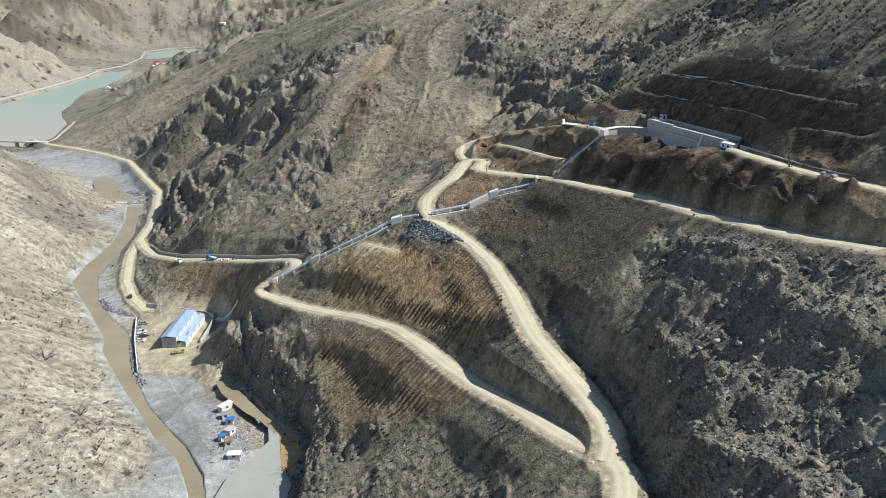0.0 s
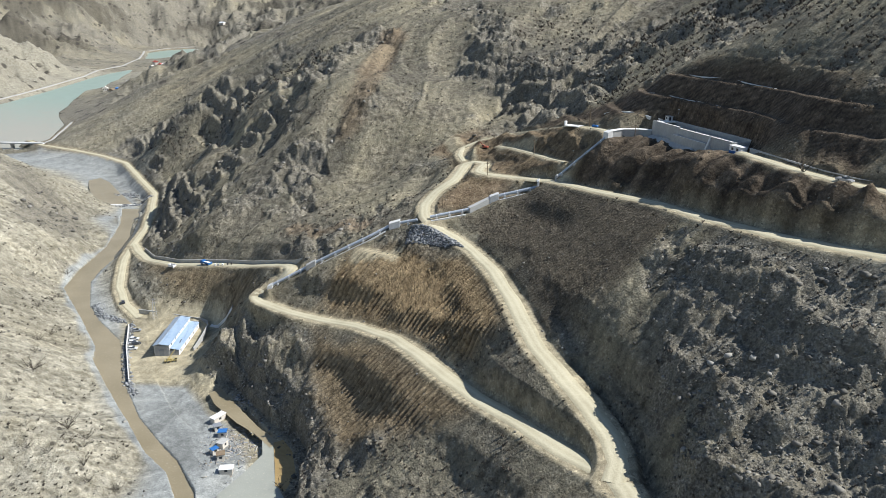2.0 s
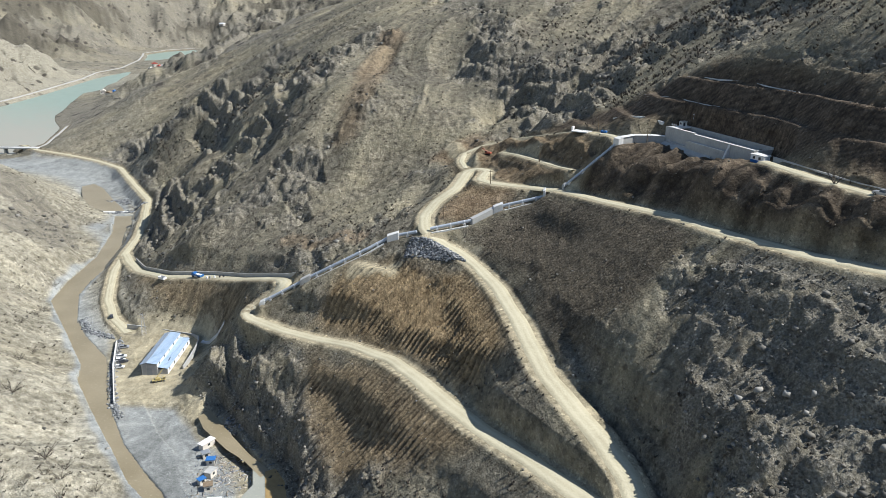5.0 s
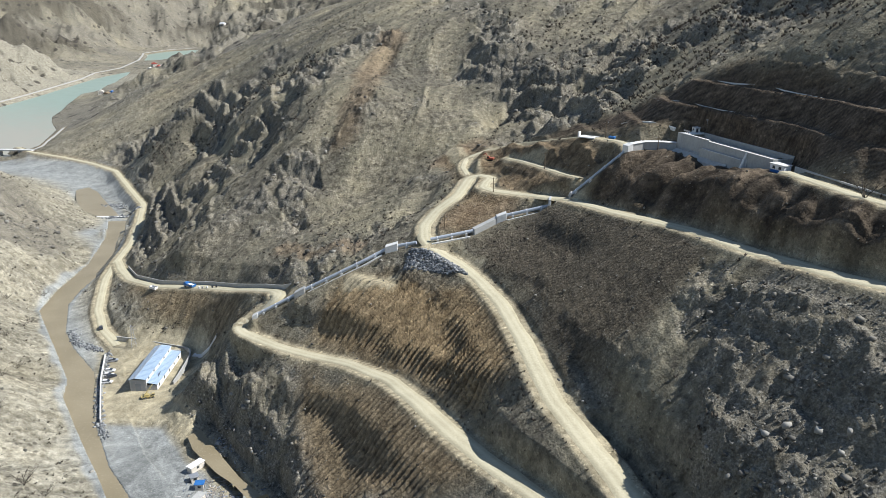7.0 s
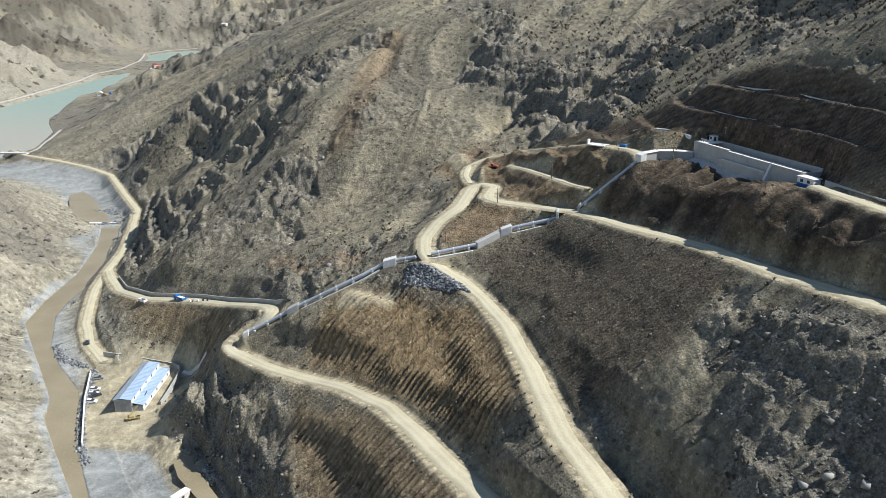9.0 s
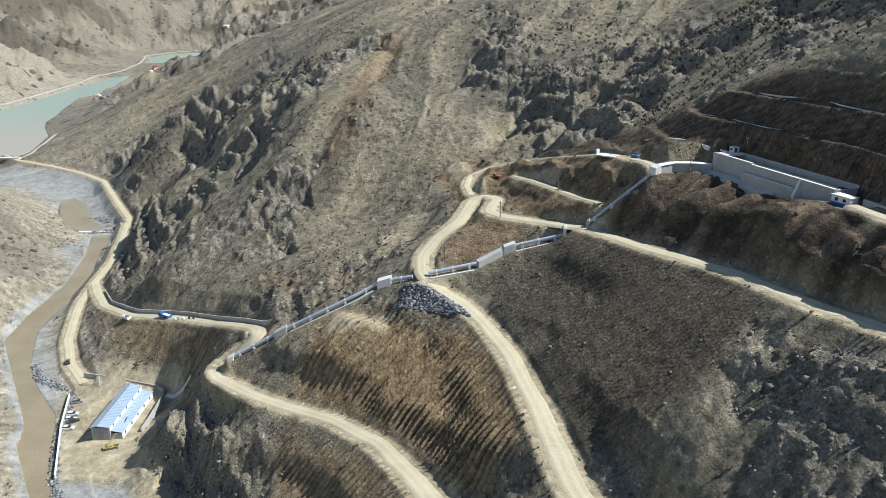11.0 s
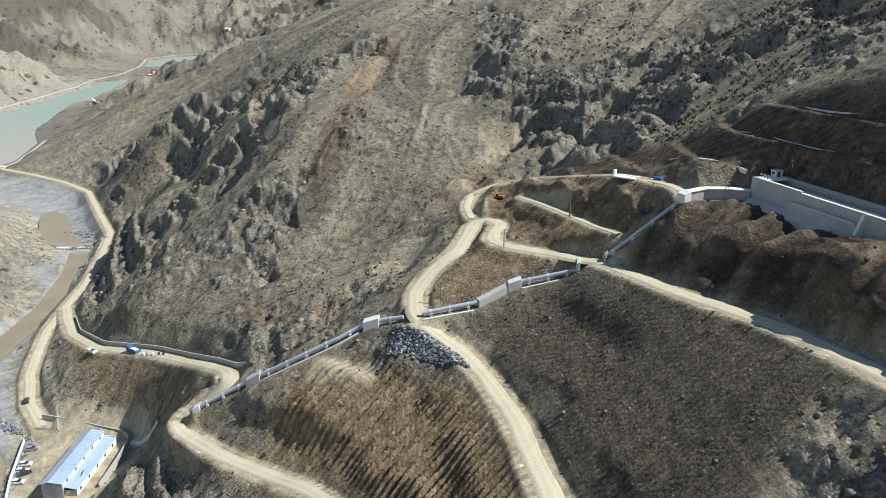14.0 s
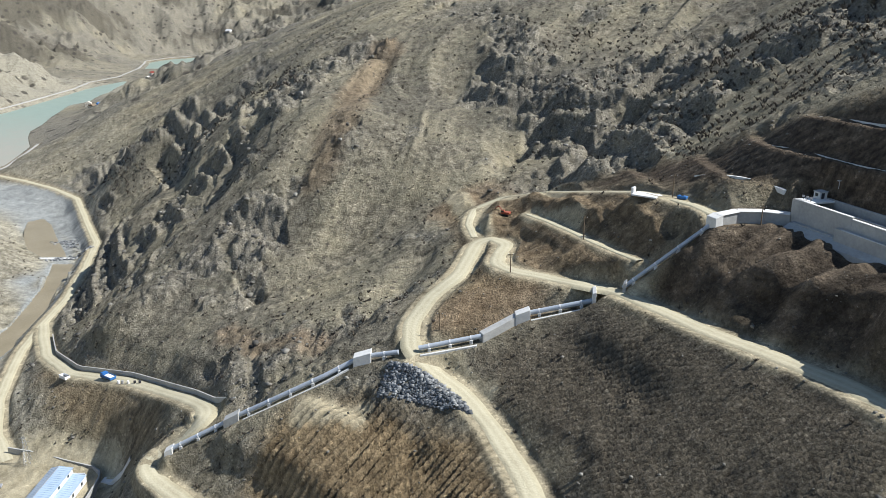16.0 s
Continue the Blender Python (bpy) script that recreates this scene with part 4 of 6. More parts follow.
for key, (w, l) in ROADS.items():
    strip("road", l, w, ROAD if key not in ("shore", "east") else PALE_GRAVEL, 0.22 if w < 7 else 0.6, "pale rutted dirt road cut into the hillside")


def sheet(name, west, east, z, mat, label):
    a, b = along(west, 1e9), along(east, 1e9)
    k = 120
    a, b = [np.stack([np.interp(np.linspace(0, 1, k), np.linspace(0, 1, len(l)), np.array(l)[:, c]) for c in (0, 1)], 1) for l in (west, east)]
    co, faces = [], []
    for j in range(k):
        for f in (-0.25, 0.5, 1.25):
            q = a[j] + f * (b[j] - a[j])
            co.append((q[0], q[1], z))
    for j in range(k - 1):
        for f in range(2):
            v = 3 * j + f
            faces.append((v, v + 1, v + 4, v + 3))
    me = bpy.data.meshes.new(name)
    me.from_pydata(co, [], faces)
    me.materials.append(mat)
    return tagged(new(name, me), label, "water", kind="structure")


sheet("water", RIVER_WEST, RIVER_EAST, 2.75, RIVER, "muddy brown river between gravel banks")
sheet("water", LAKE_WEST, LAKE_EAST, 1.8, LAKE, "still pale green reservoir in the valley")
sheet("water", FAR_WEST, FAR_EAST, 1.8, LAKE, "far green arm of the reservoir below the mountains")

# ---------------------------------------------------------------- more surfaces
RUST = plain("bitumen_pipe", (0.34, 0.38, 0.43), (0.47, 0.51, 0.56), 0.25, 0.45, 0.1)
COLLAR = plain("white_collar", (0.60, 0.60, 0.60), (0.75, 0.75, 0.74), 0.4, 0.7)
GLASS = plain("dark_glass", (0.02, 0.025, 0.03), (0.05, 0.06, 0.07), 0.5, 0.12, 0, spec=0.6)
TYRE = plain("tyre_rubber", (0.015, 0.015, 0.015), (0.03, 0.03, 0.03), 1.0, 0.9)
CAR_WHITE = plain("white_paint", (0.72, 0.72, 0.72), (0.80, 0.80, 0.80), 0.5, 0.3, spec=0.5)
CAR_GREY = plain("silver_paint", (0.30, 0.31, 0.33), (0.40, 0.41, 0.43), 0.5, 0.3, 0.4)
CAR_DARK = plain("dark_paint", (0.03, 0.032, 0.04), (0.06, 0.06, 0.07), 0.5, 0.3, 0.2)
BLUE = plain("blue_paint", (0.02, 0.10, 0.30), (0.04, 0.17, 0.42), 0.6, 0.45)
YELLOW = plain("yellow_paint", (0.33, 0.26, 0.10), (0.44, 0.36, 0.17), 0.6, 0.5)
RED = plain("red_paint", (0.26, 0.06, 0.035), (0.36, 0.10, 0.06), 0.6, 0.5)
ROOF_TILE = plain("red_roof", (0.33, 0.07, 0.05), (0.46, 0.12, 0.09), 0.5, 0.8)
PLASTER = plain("house_plaster", (0.50, 0.46, 0.40), (0.66, 0.62, 0.55), 0.3, 0.9)
WOOD = plain("weathered_wood", (0.12, 0.09, 0.06), (0.24, 0.18, 0.12), 0.8, 0.9, relief=0.02)
GALV = plain("galvanised_steel", (0.34, 0.35, 0.36), (0.48, 0.49, 0.50), 0.8, 0.45, 0.6)
MUD = plain("wet_mud", (0.25, 0.17, 0.07), (0.36, 0.26, 0.12), 0.1, 0.5, relief=0.04)
POND = water_material("grey_pond", (0.27, 0.275, 0.235), (0.32, 0.325, 0.28), 0.22)


def island(name, stops, rough=0.95):
    """Each loose piece takes a tone of its own."""
    m, nt, b = material(name, rough, 0, 0.2)
    g = nt.nodes.new("ShaderNodeNewGeometry")
    c = ramp(nt, g.outputs["Random Per Island"], *stops)
    n = tex(nt, "Noise", 3.0, 4, coord=g.outputs["Position"])
    nt.links.new(mix(nt, calc(nt, "MULTIPLY", n.outputs[0], 0.5), c, (0.05, 0.05, 0.045)), b.inputs["Base Color"])
    return m


RUBBLE = island("rubble", ((0.0, (0.08, 0.078, 0.07)), (0.5, (0.17, 0.16, 0.14)), (0.85, (0.25, 0.235, 0.20)), (1.0, (0.38, 0.365, 0.325))))
RIPRAP = island("blasted_stone", ((0.0, (0.09, 0.10, 0.11)), (0.5, (0.20, 0.21, 0.22)), (1.0, (0.42, 0.43, 0.43))))
TWIG = island("bare_twigs", ((0.0, (0.055, 0.045, 0.038)), (0.6, (0.10, 0.085, 0.07)), (1.0, (0.16, 0.13, 0.10))))
SCRAP = island("scrap", ((0.0, (0.55, 0.53, 0.48)), (0.4, (0.40, 0.33, 0.24)), (0.7, (0.16, 0.20, 0.26)), (1.0, (0.66, 0.64, 0.60))))


def ground_z(x, y):
    return float(land(np.array([float(x)]), np.array([float(y)]))[0][0])


# ---------------------------------------------------------------- the powerhouse and its yard
def powerhouse():
    t = thing("powerhouse", pose(-139.4, 293.2, 4.6, 0, 0, 3.9), "long white powerhouse with a blue-grey sheet metal roof", "building")
    L, W, A = 30.0, 6.6, 10.6
    front = part("front_wall", boxes(((0, -0.15, -0.6), (W, 0.15, 5.0))), CONCRETE, t, "grey rendered gable wall")
    bm = bmesh.new()
    for i in range(3):
        box(bm, (0.5 + 1.95 * i, -0.2, 0.3), (2.2 + 1.95 * i, -0.12, 4.6))
    part("wall_panel", bm, plain("grey_panel", (0.26, 0.265, 0.27), (0.36, 0.365, 0.37), 0.4, 0.8), front)
    part("roller_door", boxes(((2.2, -0.26, 0.0), (4.4, -0.19, 3.2))), plain("door_sheet", (0.20, 0.22, 0.25), (0.28, 0.30, 0.33), 0.6, 0.5, 0.3), front)
    part("side_wall", boxes(((-0.02, 0.1, -0.6), (0.28, L - 0.1, 5.1))), WHITE, t)
    part("back_wall", boxes(((0, L - 0.15, -0.6), (A, L + 0.15, 3.4)), ((0, L - 0.14, 3.4), (W, L + 0.14, 5.0))), WHITE, t)
    clear = part("clerestory_wall", boxes(((W - 0.25, 0.1, 2.5), (W, L - 0.1, 5.0))), WHITE, t)
    outer = part("annex_wall", boxes(((A - 0.25, 0.6, -2.5), (A, L - 0.1, 2.5))), WHITE, t)
    part("annex_front", boxes(((W + 0.02, 0.45, -1.5), (A - 0.02, 0.65, 2.3))), CONCRETE, t)

    def slab(x0, z0, x1, z1, y0, y1, mat, name, ribs):
        bm = bmesh.new()
        n = Vector((-(z1 - z0), 0, x1 - x0)).normalized()
        for lo, hi in ((0, 0.12),):
            c = [Vector((x, y, z)) + n * k for k in (lo, hi) for x, z in ((x0, z0), (x1, z1)) for y in (y0, y1)]
            vs = [bm.verts.new(v) for v in c]
            for f in ((0, 1, 3, 2), (4, 6, 7, 5), (0, 2, 6, 4), (1, 5, 7, 3), (0, 4, 5, 1), (2, 3, 7, 6)):
                bm.faces.new([vs[i] for i in f])
        roof = part(name, bm, mat, t)
        bm = bmesh.new()
        k = int((y1 - y0) / ribs)
        for i in range(k + 1):
            y = y0 + (y1 - y0) * i / k
            a, b = Vector((x0, y, z0)) + n * 0.13, Vector((x1, y, z1)) + n * 0.13
            vs = [bm.verts.new(v) for v in (a + Vector((0, -0.04, 0)), b + Vector((0, -0.04, 0)), b + Vector((0, 0.04, 0)), a + Vector((0, 0.04, 0)))]
            up = [bm.verts.new(v.co + n * 0.06) for v in vs]
            bm.faces.new(up)
            for q in range(4):
                bm.faces.new((vs[q], vs[(q + 1) % 4], up[(q + 1) % 4], up[q]))
        part("seam", bm, mat, roof)
        return roof

    # west slope's shade is put into a duller copy of the roof colour
    slab(-0.45, 5.0, 2.3, 5.75, -0.5, L + 0.4, plain("roof_shade_side", (0.30, 0.36, 0.43), (0.40, 0.46, 0.53), 0.1, 0.4, 0.25), "roof_west", 1.0)
    slab(2.3, 5.75, W + 0.3, 5.1, -0.5, L + 0.4, ROOF, "roof_east", 1.0)
    slab(W + 0.02, 3.3, A + 0.25, 2.45, 0.4, L + 0.2, ROOF, "annex_roof", 1.0)
    bm = bmesh.new()
    tube(bm, (2.3, -0.6, 5.86), (2.3, L + 0.5, 5.86), 0.12, seg=8)
    part("ridge_cap", bm, GALV, t)
    for i in range(5):
        y = 2.6 + 6.0 * i
        w = part("window", boxes(((W - 0.02, y, 3.75), (W + 0.05, y + 1.1, 4.65))), GLASS, clear)
        w = part("window", boxes(((A - 0.02, y, 0.9), (A + 0.05, y + 1.0, 1.9))), GLASS, outer)
        part("window_sill", boxes(((A - 0.01, y - 0.12, 0.76), (A + 0.14, y + 1.12, 0.88))), GALV, w)
    bm = bmesh.new()
    tube(bm, (W + 1.4, 0.2, -0.3), (W + 2.6, 9.0, 3.8), 0.16, seg=8)
    part("drain_pipe", bm, CAR_DARK, t)


def wall_line(name, line, width, high, mat, label, drop=1.5, step=4.0, cap=None):
    """A wall that follows a line, cast in lengths; each length is a panel of its own."""
    p = along(line, step)
    root = thing(name, pose(*[float(v) for v in p[0]]), label, "wall", kind="structure")
    o = Vector(p[0])
    for a, b in zip(p[:-1], p[1:]):
        a, b = Vector(a) - o, Vector(b) - o
        d = (b - a).normalized()
        s = Vector((-d.y, d.x, 0)).normalized() * width / 2
        bm = bmesh.new()
        lo = [v + Vector((0, 0, -drop)) for v in (a - s, a + s, b + s * 0.999, b - s * 0.999)]
        up = [v + Vector((0, 0, high)) for v in (a - s * 0.9, a + s * 0.9, b + s * 0.9, b - s * 0.9)]
        vs = [bm.verts.new(v) for v in lo + up]
        for f in ((3, 2, 1, 0), (4, 5, 6, 7), (0, 1, 5, 4), (1, 2, 6, 5), (2, 3, 7, 6), (3, 0, 4, 7)):
            bm.faces.new([vs[i] for i in f])
        part("panel", bm, mat, root)
    return root


powerhouse()
wall_line("retaining_wall", [(-166.5, 337.8, 5), (-154, 335.5, 5), (-143, 332, 5), (-131, 328.8, 5), (-126.5, 326, 5), (-125.2, 318, 4.8), (-124.4, 308, 4.4), (-124.2, 299, 3.8)], 0.5, 2.3, CONCRETE, "low grey concrete retaining wall round the yard")
wall_line("parapet_wall", [(-200, 422.5, 9.8), (-183.5, 398.3, 13.6), (-156.2, 370, 21.6), (-126.6, 355.2, 27.4), (-108, 341, 32), (-89.6, 323.6, 39), (-79.5, 312.6, 43), (-71, 307, 46.5)], 0.45, 1.2, CONCRETE, "grey concrete wall along the upper edge of the road", step=5.0)
wall_line("river_wall", [(-166, 325, 4.6), (-156.5, 302, 4.6), (-149, 287, 4.5), (-141.5, 272, 4.4)], 0.35, 0.3, PALE_CONCRETE, "pale concrete kerb on the river bank", step=3.0)


def yard_ramp():
    bm = bmesh.new()
    pts = [(-125, 323.5, ground_z(-125, 323.5) + 0.3), (-121, 322.3, ground_z(-121, 322.3) + 0.3), (-116, 321.2, ground_z(-116, 321.2) + 0.3), (-112, 320.5, ground_z(-112, 320.5) + 0.3)]
    for a, b in zip(pts[:-1], pts[1:]):
        vs = [bm.verts.new(v) for v in ((a[0], a[1] - 1.3, a[2]), (b[0], b[1] - 1.3, b[2]), (b[0], b[1] + 1.3, b[2]), (a[0], a[1] + 1.3, a[2]))]
        lo = [bm.verts.new(v.co - Vector((0, 0, 1.5))) for v in vs]
        bm.faces.new(vs)
        for q in range(4):
            bm.faces.new((lo[q], lo[(q + 1) % 4], vs[(q + 1) % 4], vs[q]))
    ob = mesh_object("concrete_ramp", bm, PALE_CONCRETE)
    tagged(ob, "pale concrete drain chute beside the yard wall", "chute")


yard_ramp()


def lattice_tower():
    t = thing("power_pylon", pose(-155.5, 331.5, 4.6, 0, 0, 20), "slender grey lattice power pylon in the yard", "pylon")
    H, b0, b1 = 11.5, 1.1, 0.28
    for sx, sy in ((1, 1), (1, -1), (-1, 1), (-1, -1)):
        bm = bmesh.new()
        tube(bm, (sx * b0, sy * b0, 0), (sx * b1, sy * b1, H), 0.07, 0.05, seg=6)
        part("leg", bm, GALV, t)
    for k in range(7):
        f0, f1 = k / 7, (k + 1) / 7
        r0, r1 = b0 + (b1 - b0) * f0, b0 + (b1 - b0) * f1
        for a, b in (((1, 1), (1, -1)), ((1, -1), (-1, -1)), ((-1, -1), (-1, 1)), ((-1, 1), (1, 1))):
            bm = bmesh.new()
            tube(bm, (a[0] * r0, a[1] * r0, H * f0), (b[0] * r1, b[1] * r1, H * f1), 0.035, seg=5)
            part("brace", bm, GALV, t)
    for z, w in ((9.2, 1.7), (10.8, 1.3)):
        bm = bmesh.new()
        tube(bm, (-w, 0, H * 0 + z), (w, 0, z), 0.06, seg=6)
        part("crossarm", bm, GALV, t)


lattice_tower()


def pole(x, y, high):
    t = thing("utility_pole", pose(x, y, ground_z(x, y) - 0.1), "plain grey wooden utility pole beside the track", "pole", "utility poles")
    bm = bmesh.new()
    tube(bm, (0, 0, 0), (0, 0, high), 0.17, 0.10, seg=10)
    part("pole", bm, WOOD, t)
    part("crossarm", boxes(((-0.8, -0.06, high - 0.7), (0.8, 0.06, high - 0.55))), WOOD, t)
    for sx in (-0.7, 0.7):
        bm = bmesh.new()
        tube(bm, (sx, 0, high - 0.55), (sx, 0, high - 0.3), 0.06, seg=6)
        part("insulator", bm, PALE_CONCRETE, t)


for x, y, h in ((49.5, 322, 6.6), (26.6, 323.7, 7.0), (6.3, 317.4, 6.0), (-12.2, 300.9, 5.2), (62.7, 293.0, 5.0)):
    pole(x, y, h)


# ---------------------------------------------------------------- vehicles
def wheels(t, xs, ys, r, w):
    for x in xs:
        for y in ys:
            bm = bmesh.new()
            tube(bm, (x, y - w / 2, r), (x, y + w / 2, r), r, seg=16)
            tyre = part("wheel", bm, TYRE, t)
            bm = bmesh.new()
            tube(bm, (x, y - w / 2 - 0.02, r), (x, y + w / 2 + 0.02, r), r * 0.55, seg=12)
            part("rim", bm, GALV, tyre)


def profile(bm, pts, half, top=1.0):
    """A body from its side view, narrower at the top."""
    zs = [p[1] for p in pts]
    lo, hi = min(zs), max(zs)
    rows = []
    for s in (-1, 1):
        rows.append([bm.verts.new((x, s * half * (1 - (1 - top) * (z - lo) / (hi - lo)), z)) for x, z in pts])
    bm.faces.new(rows[0])
    bm.faces.new(rows[1][::-1])
    n = len(pts)
    for i in range(n):
        bm.faces.new((rows[0][i], rows[1][i], rows[1][(i + 1) % n], rows[0][(i + 1) % n]))


def car(m, paint, label, group="", pickup=False):
    t = thing("car", m, label, "car", group)
    bm = bmesh.new()
    profile(bm, [(-2.15, 0.35), (-2.2, 0.75), (-2.05, 0.98), (-0.5, 1.0), (1.2, 0.95), (2.0, 0.82), (2.15, 0.6), (2.1, 0.35)], 0.88, 0.94)
    body = part("body", bm, paint, t)
    bm = bmesh.new()
    cab = [(-0.5, 0.98), (-0.45, 1.5), (0.35, 1.5), (1.05, 0.96)] if pickup else [(-2.0, 0.97), (-1.6, 1.46), (0.1, 1.5), (1.05, 0.96)]
    profile(bm, cab, 0.80, 0.85)
    part("windows", bm, GLASS, body)
    bm = bmesh.new()
    c = cab[1][0] + 0.05, cab[2][0] - 0.05
    box(bm, (c[0], -0.66, 1.47), (c[1], 0.66, 1.55))
    part("roof", bm, paint, body)
    wheels(t, (-1.35, 1.35), (-0.8, 0.8), 0.34, 0.22)
    for y in (-0.6, 0.6):
        part("headlight", boxes(((2.1, y - 0.15, 0.6), (2.17, y + 0.15, 0.76))), PALE_CONCRETE, body)


def on(x, y, turn, lift=0.0):
    return pose(x, y, ground_z(x, y) + lift, 0, 0, turn)


car(on(-157.2, 311.5, 12), CAR_WHITE, "white car parked on the dusty yard", "cars in the yard")
car(on(-156.0, 307.8, 8), CAR_WHITE, "white car parked on the dusty yard", "cars in the yard")
car(on(-154.2, 306.5, 42), CAR_DARK, "dark car parked at an angle on the yard", "cars in the yard")
car(on(-153.6, 301.8, 6), CAR_WHITE, "white car parked on the dusty yard", "cars in the yard")
car(on(-160.3, 320.6, 20), CAR_GREY, "grey car parked on the dusty yard", "cars in the yard")
car(on(-180.2, 349.6, 118, 0.22), CAR_DARK, "dark car standing on the pale dirt road")
car(pose(96.3, 196.6, 109.75, 0, 0, -58), CAR_GREY, "silver pickup truck on the road to the basin", pickup=True)


def truck(m, paint, label):
    t = thing("truck", m, label, "truck")
    bm = bmesh.new()
    profile(bm, [(1.5, 0.6), (1.5, 2.35), (2.7, 2.35), (3.15, 1.5), (3.2, 0.6)], 1.1, 0.92)
    cab = part("cab", bm, paint, t)
    part("windscreen", boxes(((2.72, -0.95, 1.5), (3.02, 0.95, 2.2))), GLASS, cab)
    part("chassis", boxes(((-3.2, -0.45, 0.65), (3.0, 0.45, 0.9))), CAR_DARK, t)
    bed = part("bed", boxes(((-3.3, -1.15, 0.95), (1.3, 1.15, 1.1)), ((-3.3, -1.2, 1.1), (1.3, -1.1, 2.0)), ((-3.3, 1.1, 1.1), (1.3, 1.2, 2.0)), ((1.2, -1.1, 1.1), (1.3, 1.1, 2.3)), ((-3.3, -1.1, 1.1), (-3.2, 1.1, 1.9))), paint, t)
    part("load", boxes(((-3.1, -1.05, 1.1), (1.1, 1.05, 1.75), 0.2)), WHITE, bed, "pale tarpaulin over the load")
    wheels(t, (-2.4, -1.3, 2.3), (-0.95, 0.95), 0.5, 0.35)


def skip():
    t = thing("skip", on(-157.8, 362.6, 150, 0.1), "white open steel skip beside the road", "skip")
    part("floor", boxes(((-1.9, -0.9, 0.0), (1.9, 0.9, 0.15))), CAR_DARK, t)
    for y in (-0.95, 0.95):
        part("side", boxes(((-2.1, y - 0.06, 0.0), (2.1, y + 0.06, 1.2), 0.02)), CAR_WHITE, t)
    for x in (-2.05, 2.05):
        part("end", boxes(((x - 0.06, -0.9, 0.0), (x + 0.06, 0.9, 1.2), 0.02)), CAR_WHITE, t)


def drum(x, y, mat):
    t = thing("oil_drum", on(x, y, 0, 0.05), "steel drum standing at the roadside", "drum", "drums at the roadside")
    bm = bmesh.new()
    tube(bm, (0, 0, 0), (0, 0, 1.1), 0.42, seg=16)
    part("barrel", bm, mat, t)
    for z in (0.36, 0.72):
        bm = bmesh.new()
        tube(bm, (0, 0, z), (0, 0, z + 0.06), 0.45, seg=16)
        part("hoop", bm, mat, t)


skip()
for x, y, mat in ((-129.6, 349.6, CAR_WHITE), (-127.8, 348.9, CAR_GREY), (-125.2, 348.0, WHITE), (-122.4, 347.3, CAR_DARK), (-120.3, 346.8, CAR_DARK)):
    drum(x, y, mat)
truck(on(-136.5, 355.2, 150, 0.1), BLUE, "blue lorry with a covered load at the roadside")


def excavator(m, paint, label):
    t = thing("excavator", m, label, "excavator")
    for y in (-1.1, 1.1):
        bm = bmesh.new()
        profile(bm, [(-1.9, 0.35), (-1.6, 0.0), (1.6, 0.0), (1.9, 0.35), (1.6, 0.8), (-1.6, 0.8)], 0.3)
        bmesh.ops.translate(bm, vec=(0, y, 0), verts=bm.verts)
        part("track", bm, TYRE, t)
    part("turntable", boxes(((-0.8, -0.8, 0.8), (0.8, 0.8, 1.05))), CAR_DARK, t)
    house = part("engine_house", boxes(((-2.1, -1.3, 1.05), (0.4, 1.3, 2.1), 0.12)), paint, t)
    cab = part("cab", boxes(((0.3, 0.2, 1.05), (1.7, 1.3, 2.9), 0.1)), paint, t)
    part("windows", boxes(((0.45, 0.15, 1.9), (1.74, 1.33, 2.7))), GLASS, cab)
    bm = bmesh.new()
    tube(bm, (1.2, -0.4, 1.6), (3.6, -0.4, 4.2), 0.3, 0.25, seg=6)
    tube(bm, (3.5, -0.4, 4.2), (5.2, -0.4, 3.3), 0.25, 0.2, seg=6)
    boom = part("boom", bm, paint, t)
    bm = bmesh.new()
    tube(bm, (5.1, -0.4, 3.4), (5.7, -0.4, 1.2), 0.18, 0.15, seg=6)
    part("stick", bm, paint, boom)
    bm = bmesh.new()
    profile(bm, [(5.3, 1.2), (6.1, 1.3), (6.2, 0.5), (5.5, 0.3)], 0.55)
    bmesh.ops.translate(bm, vec=(0, -0.4, 0), verts=bm.verts)
    part("bucket", bm, CAR_DARK, boom)


excavator(on(6, 371, 155) @ Matrix.Scale(0.75, 4), RED, "red excavator digging in brown earth")


def crane():
    t = thing("mobile_crane", on(-130.2, 288.6, 20) @ Matrix.Scale(0.75, 4), "yellow mobile crane standing before the powerhouse", "crane")
    part("carrier", boxes(((-3.6, -1.1, 0.6), (3.2, 1.1, 1.3), 0.1)), YELLOW, t)
    cab = part("cab", boxes(((2.0, -1.1, 1.3), (3.4, 0.2, 2.6), 0.12)), YELLOW, t)
    part("windows", boxes(((2.2, -1.13, 1.8), (3.43, 0.15, 2.4))), GLASS, cab)
    part("turntable", boxes(((-2.0, -0.9, 1.3), (0.6, 0.9, 2.2), 0.1)), YELLOW, t)
    bm = bmesh.new()
    tube(bm, (-1.4, 0, 2.1), (2.8, 2.2, 6.6), 0.32, 0.2, seg=6)
    part("jib", bm, YELLOW, t)
    bm = bmesh.new()
    tube(bm, (2.8, 2.2, 6.5), (2.8, 2.2, 3.2), 0.04, seg=5)
    part("hook_line", bm, CAR_DARK, t)
    wheels(t, (-2.6, -1.2, 1.2, 2.6), (-1.0, 1.0), 0.52, 0.35)


crane()

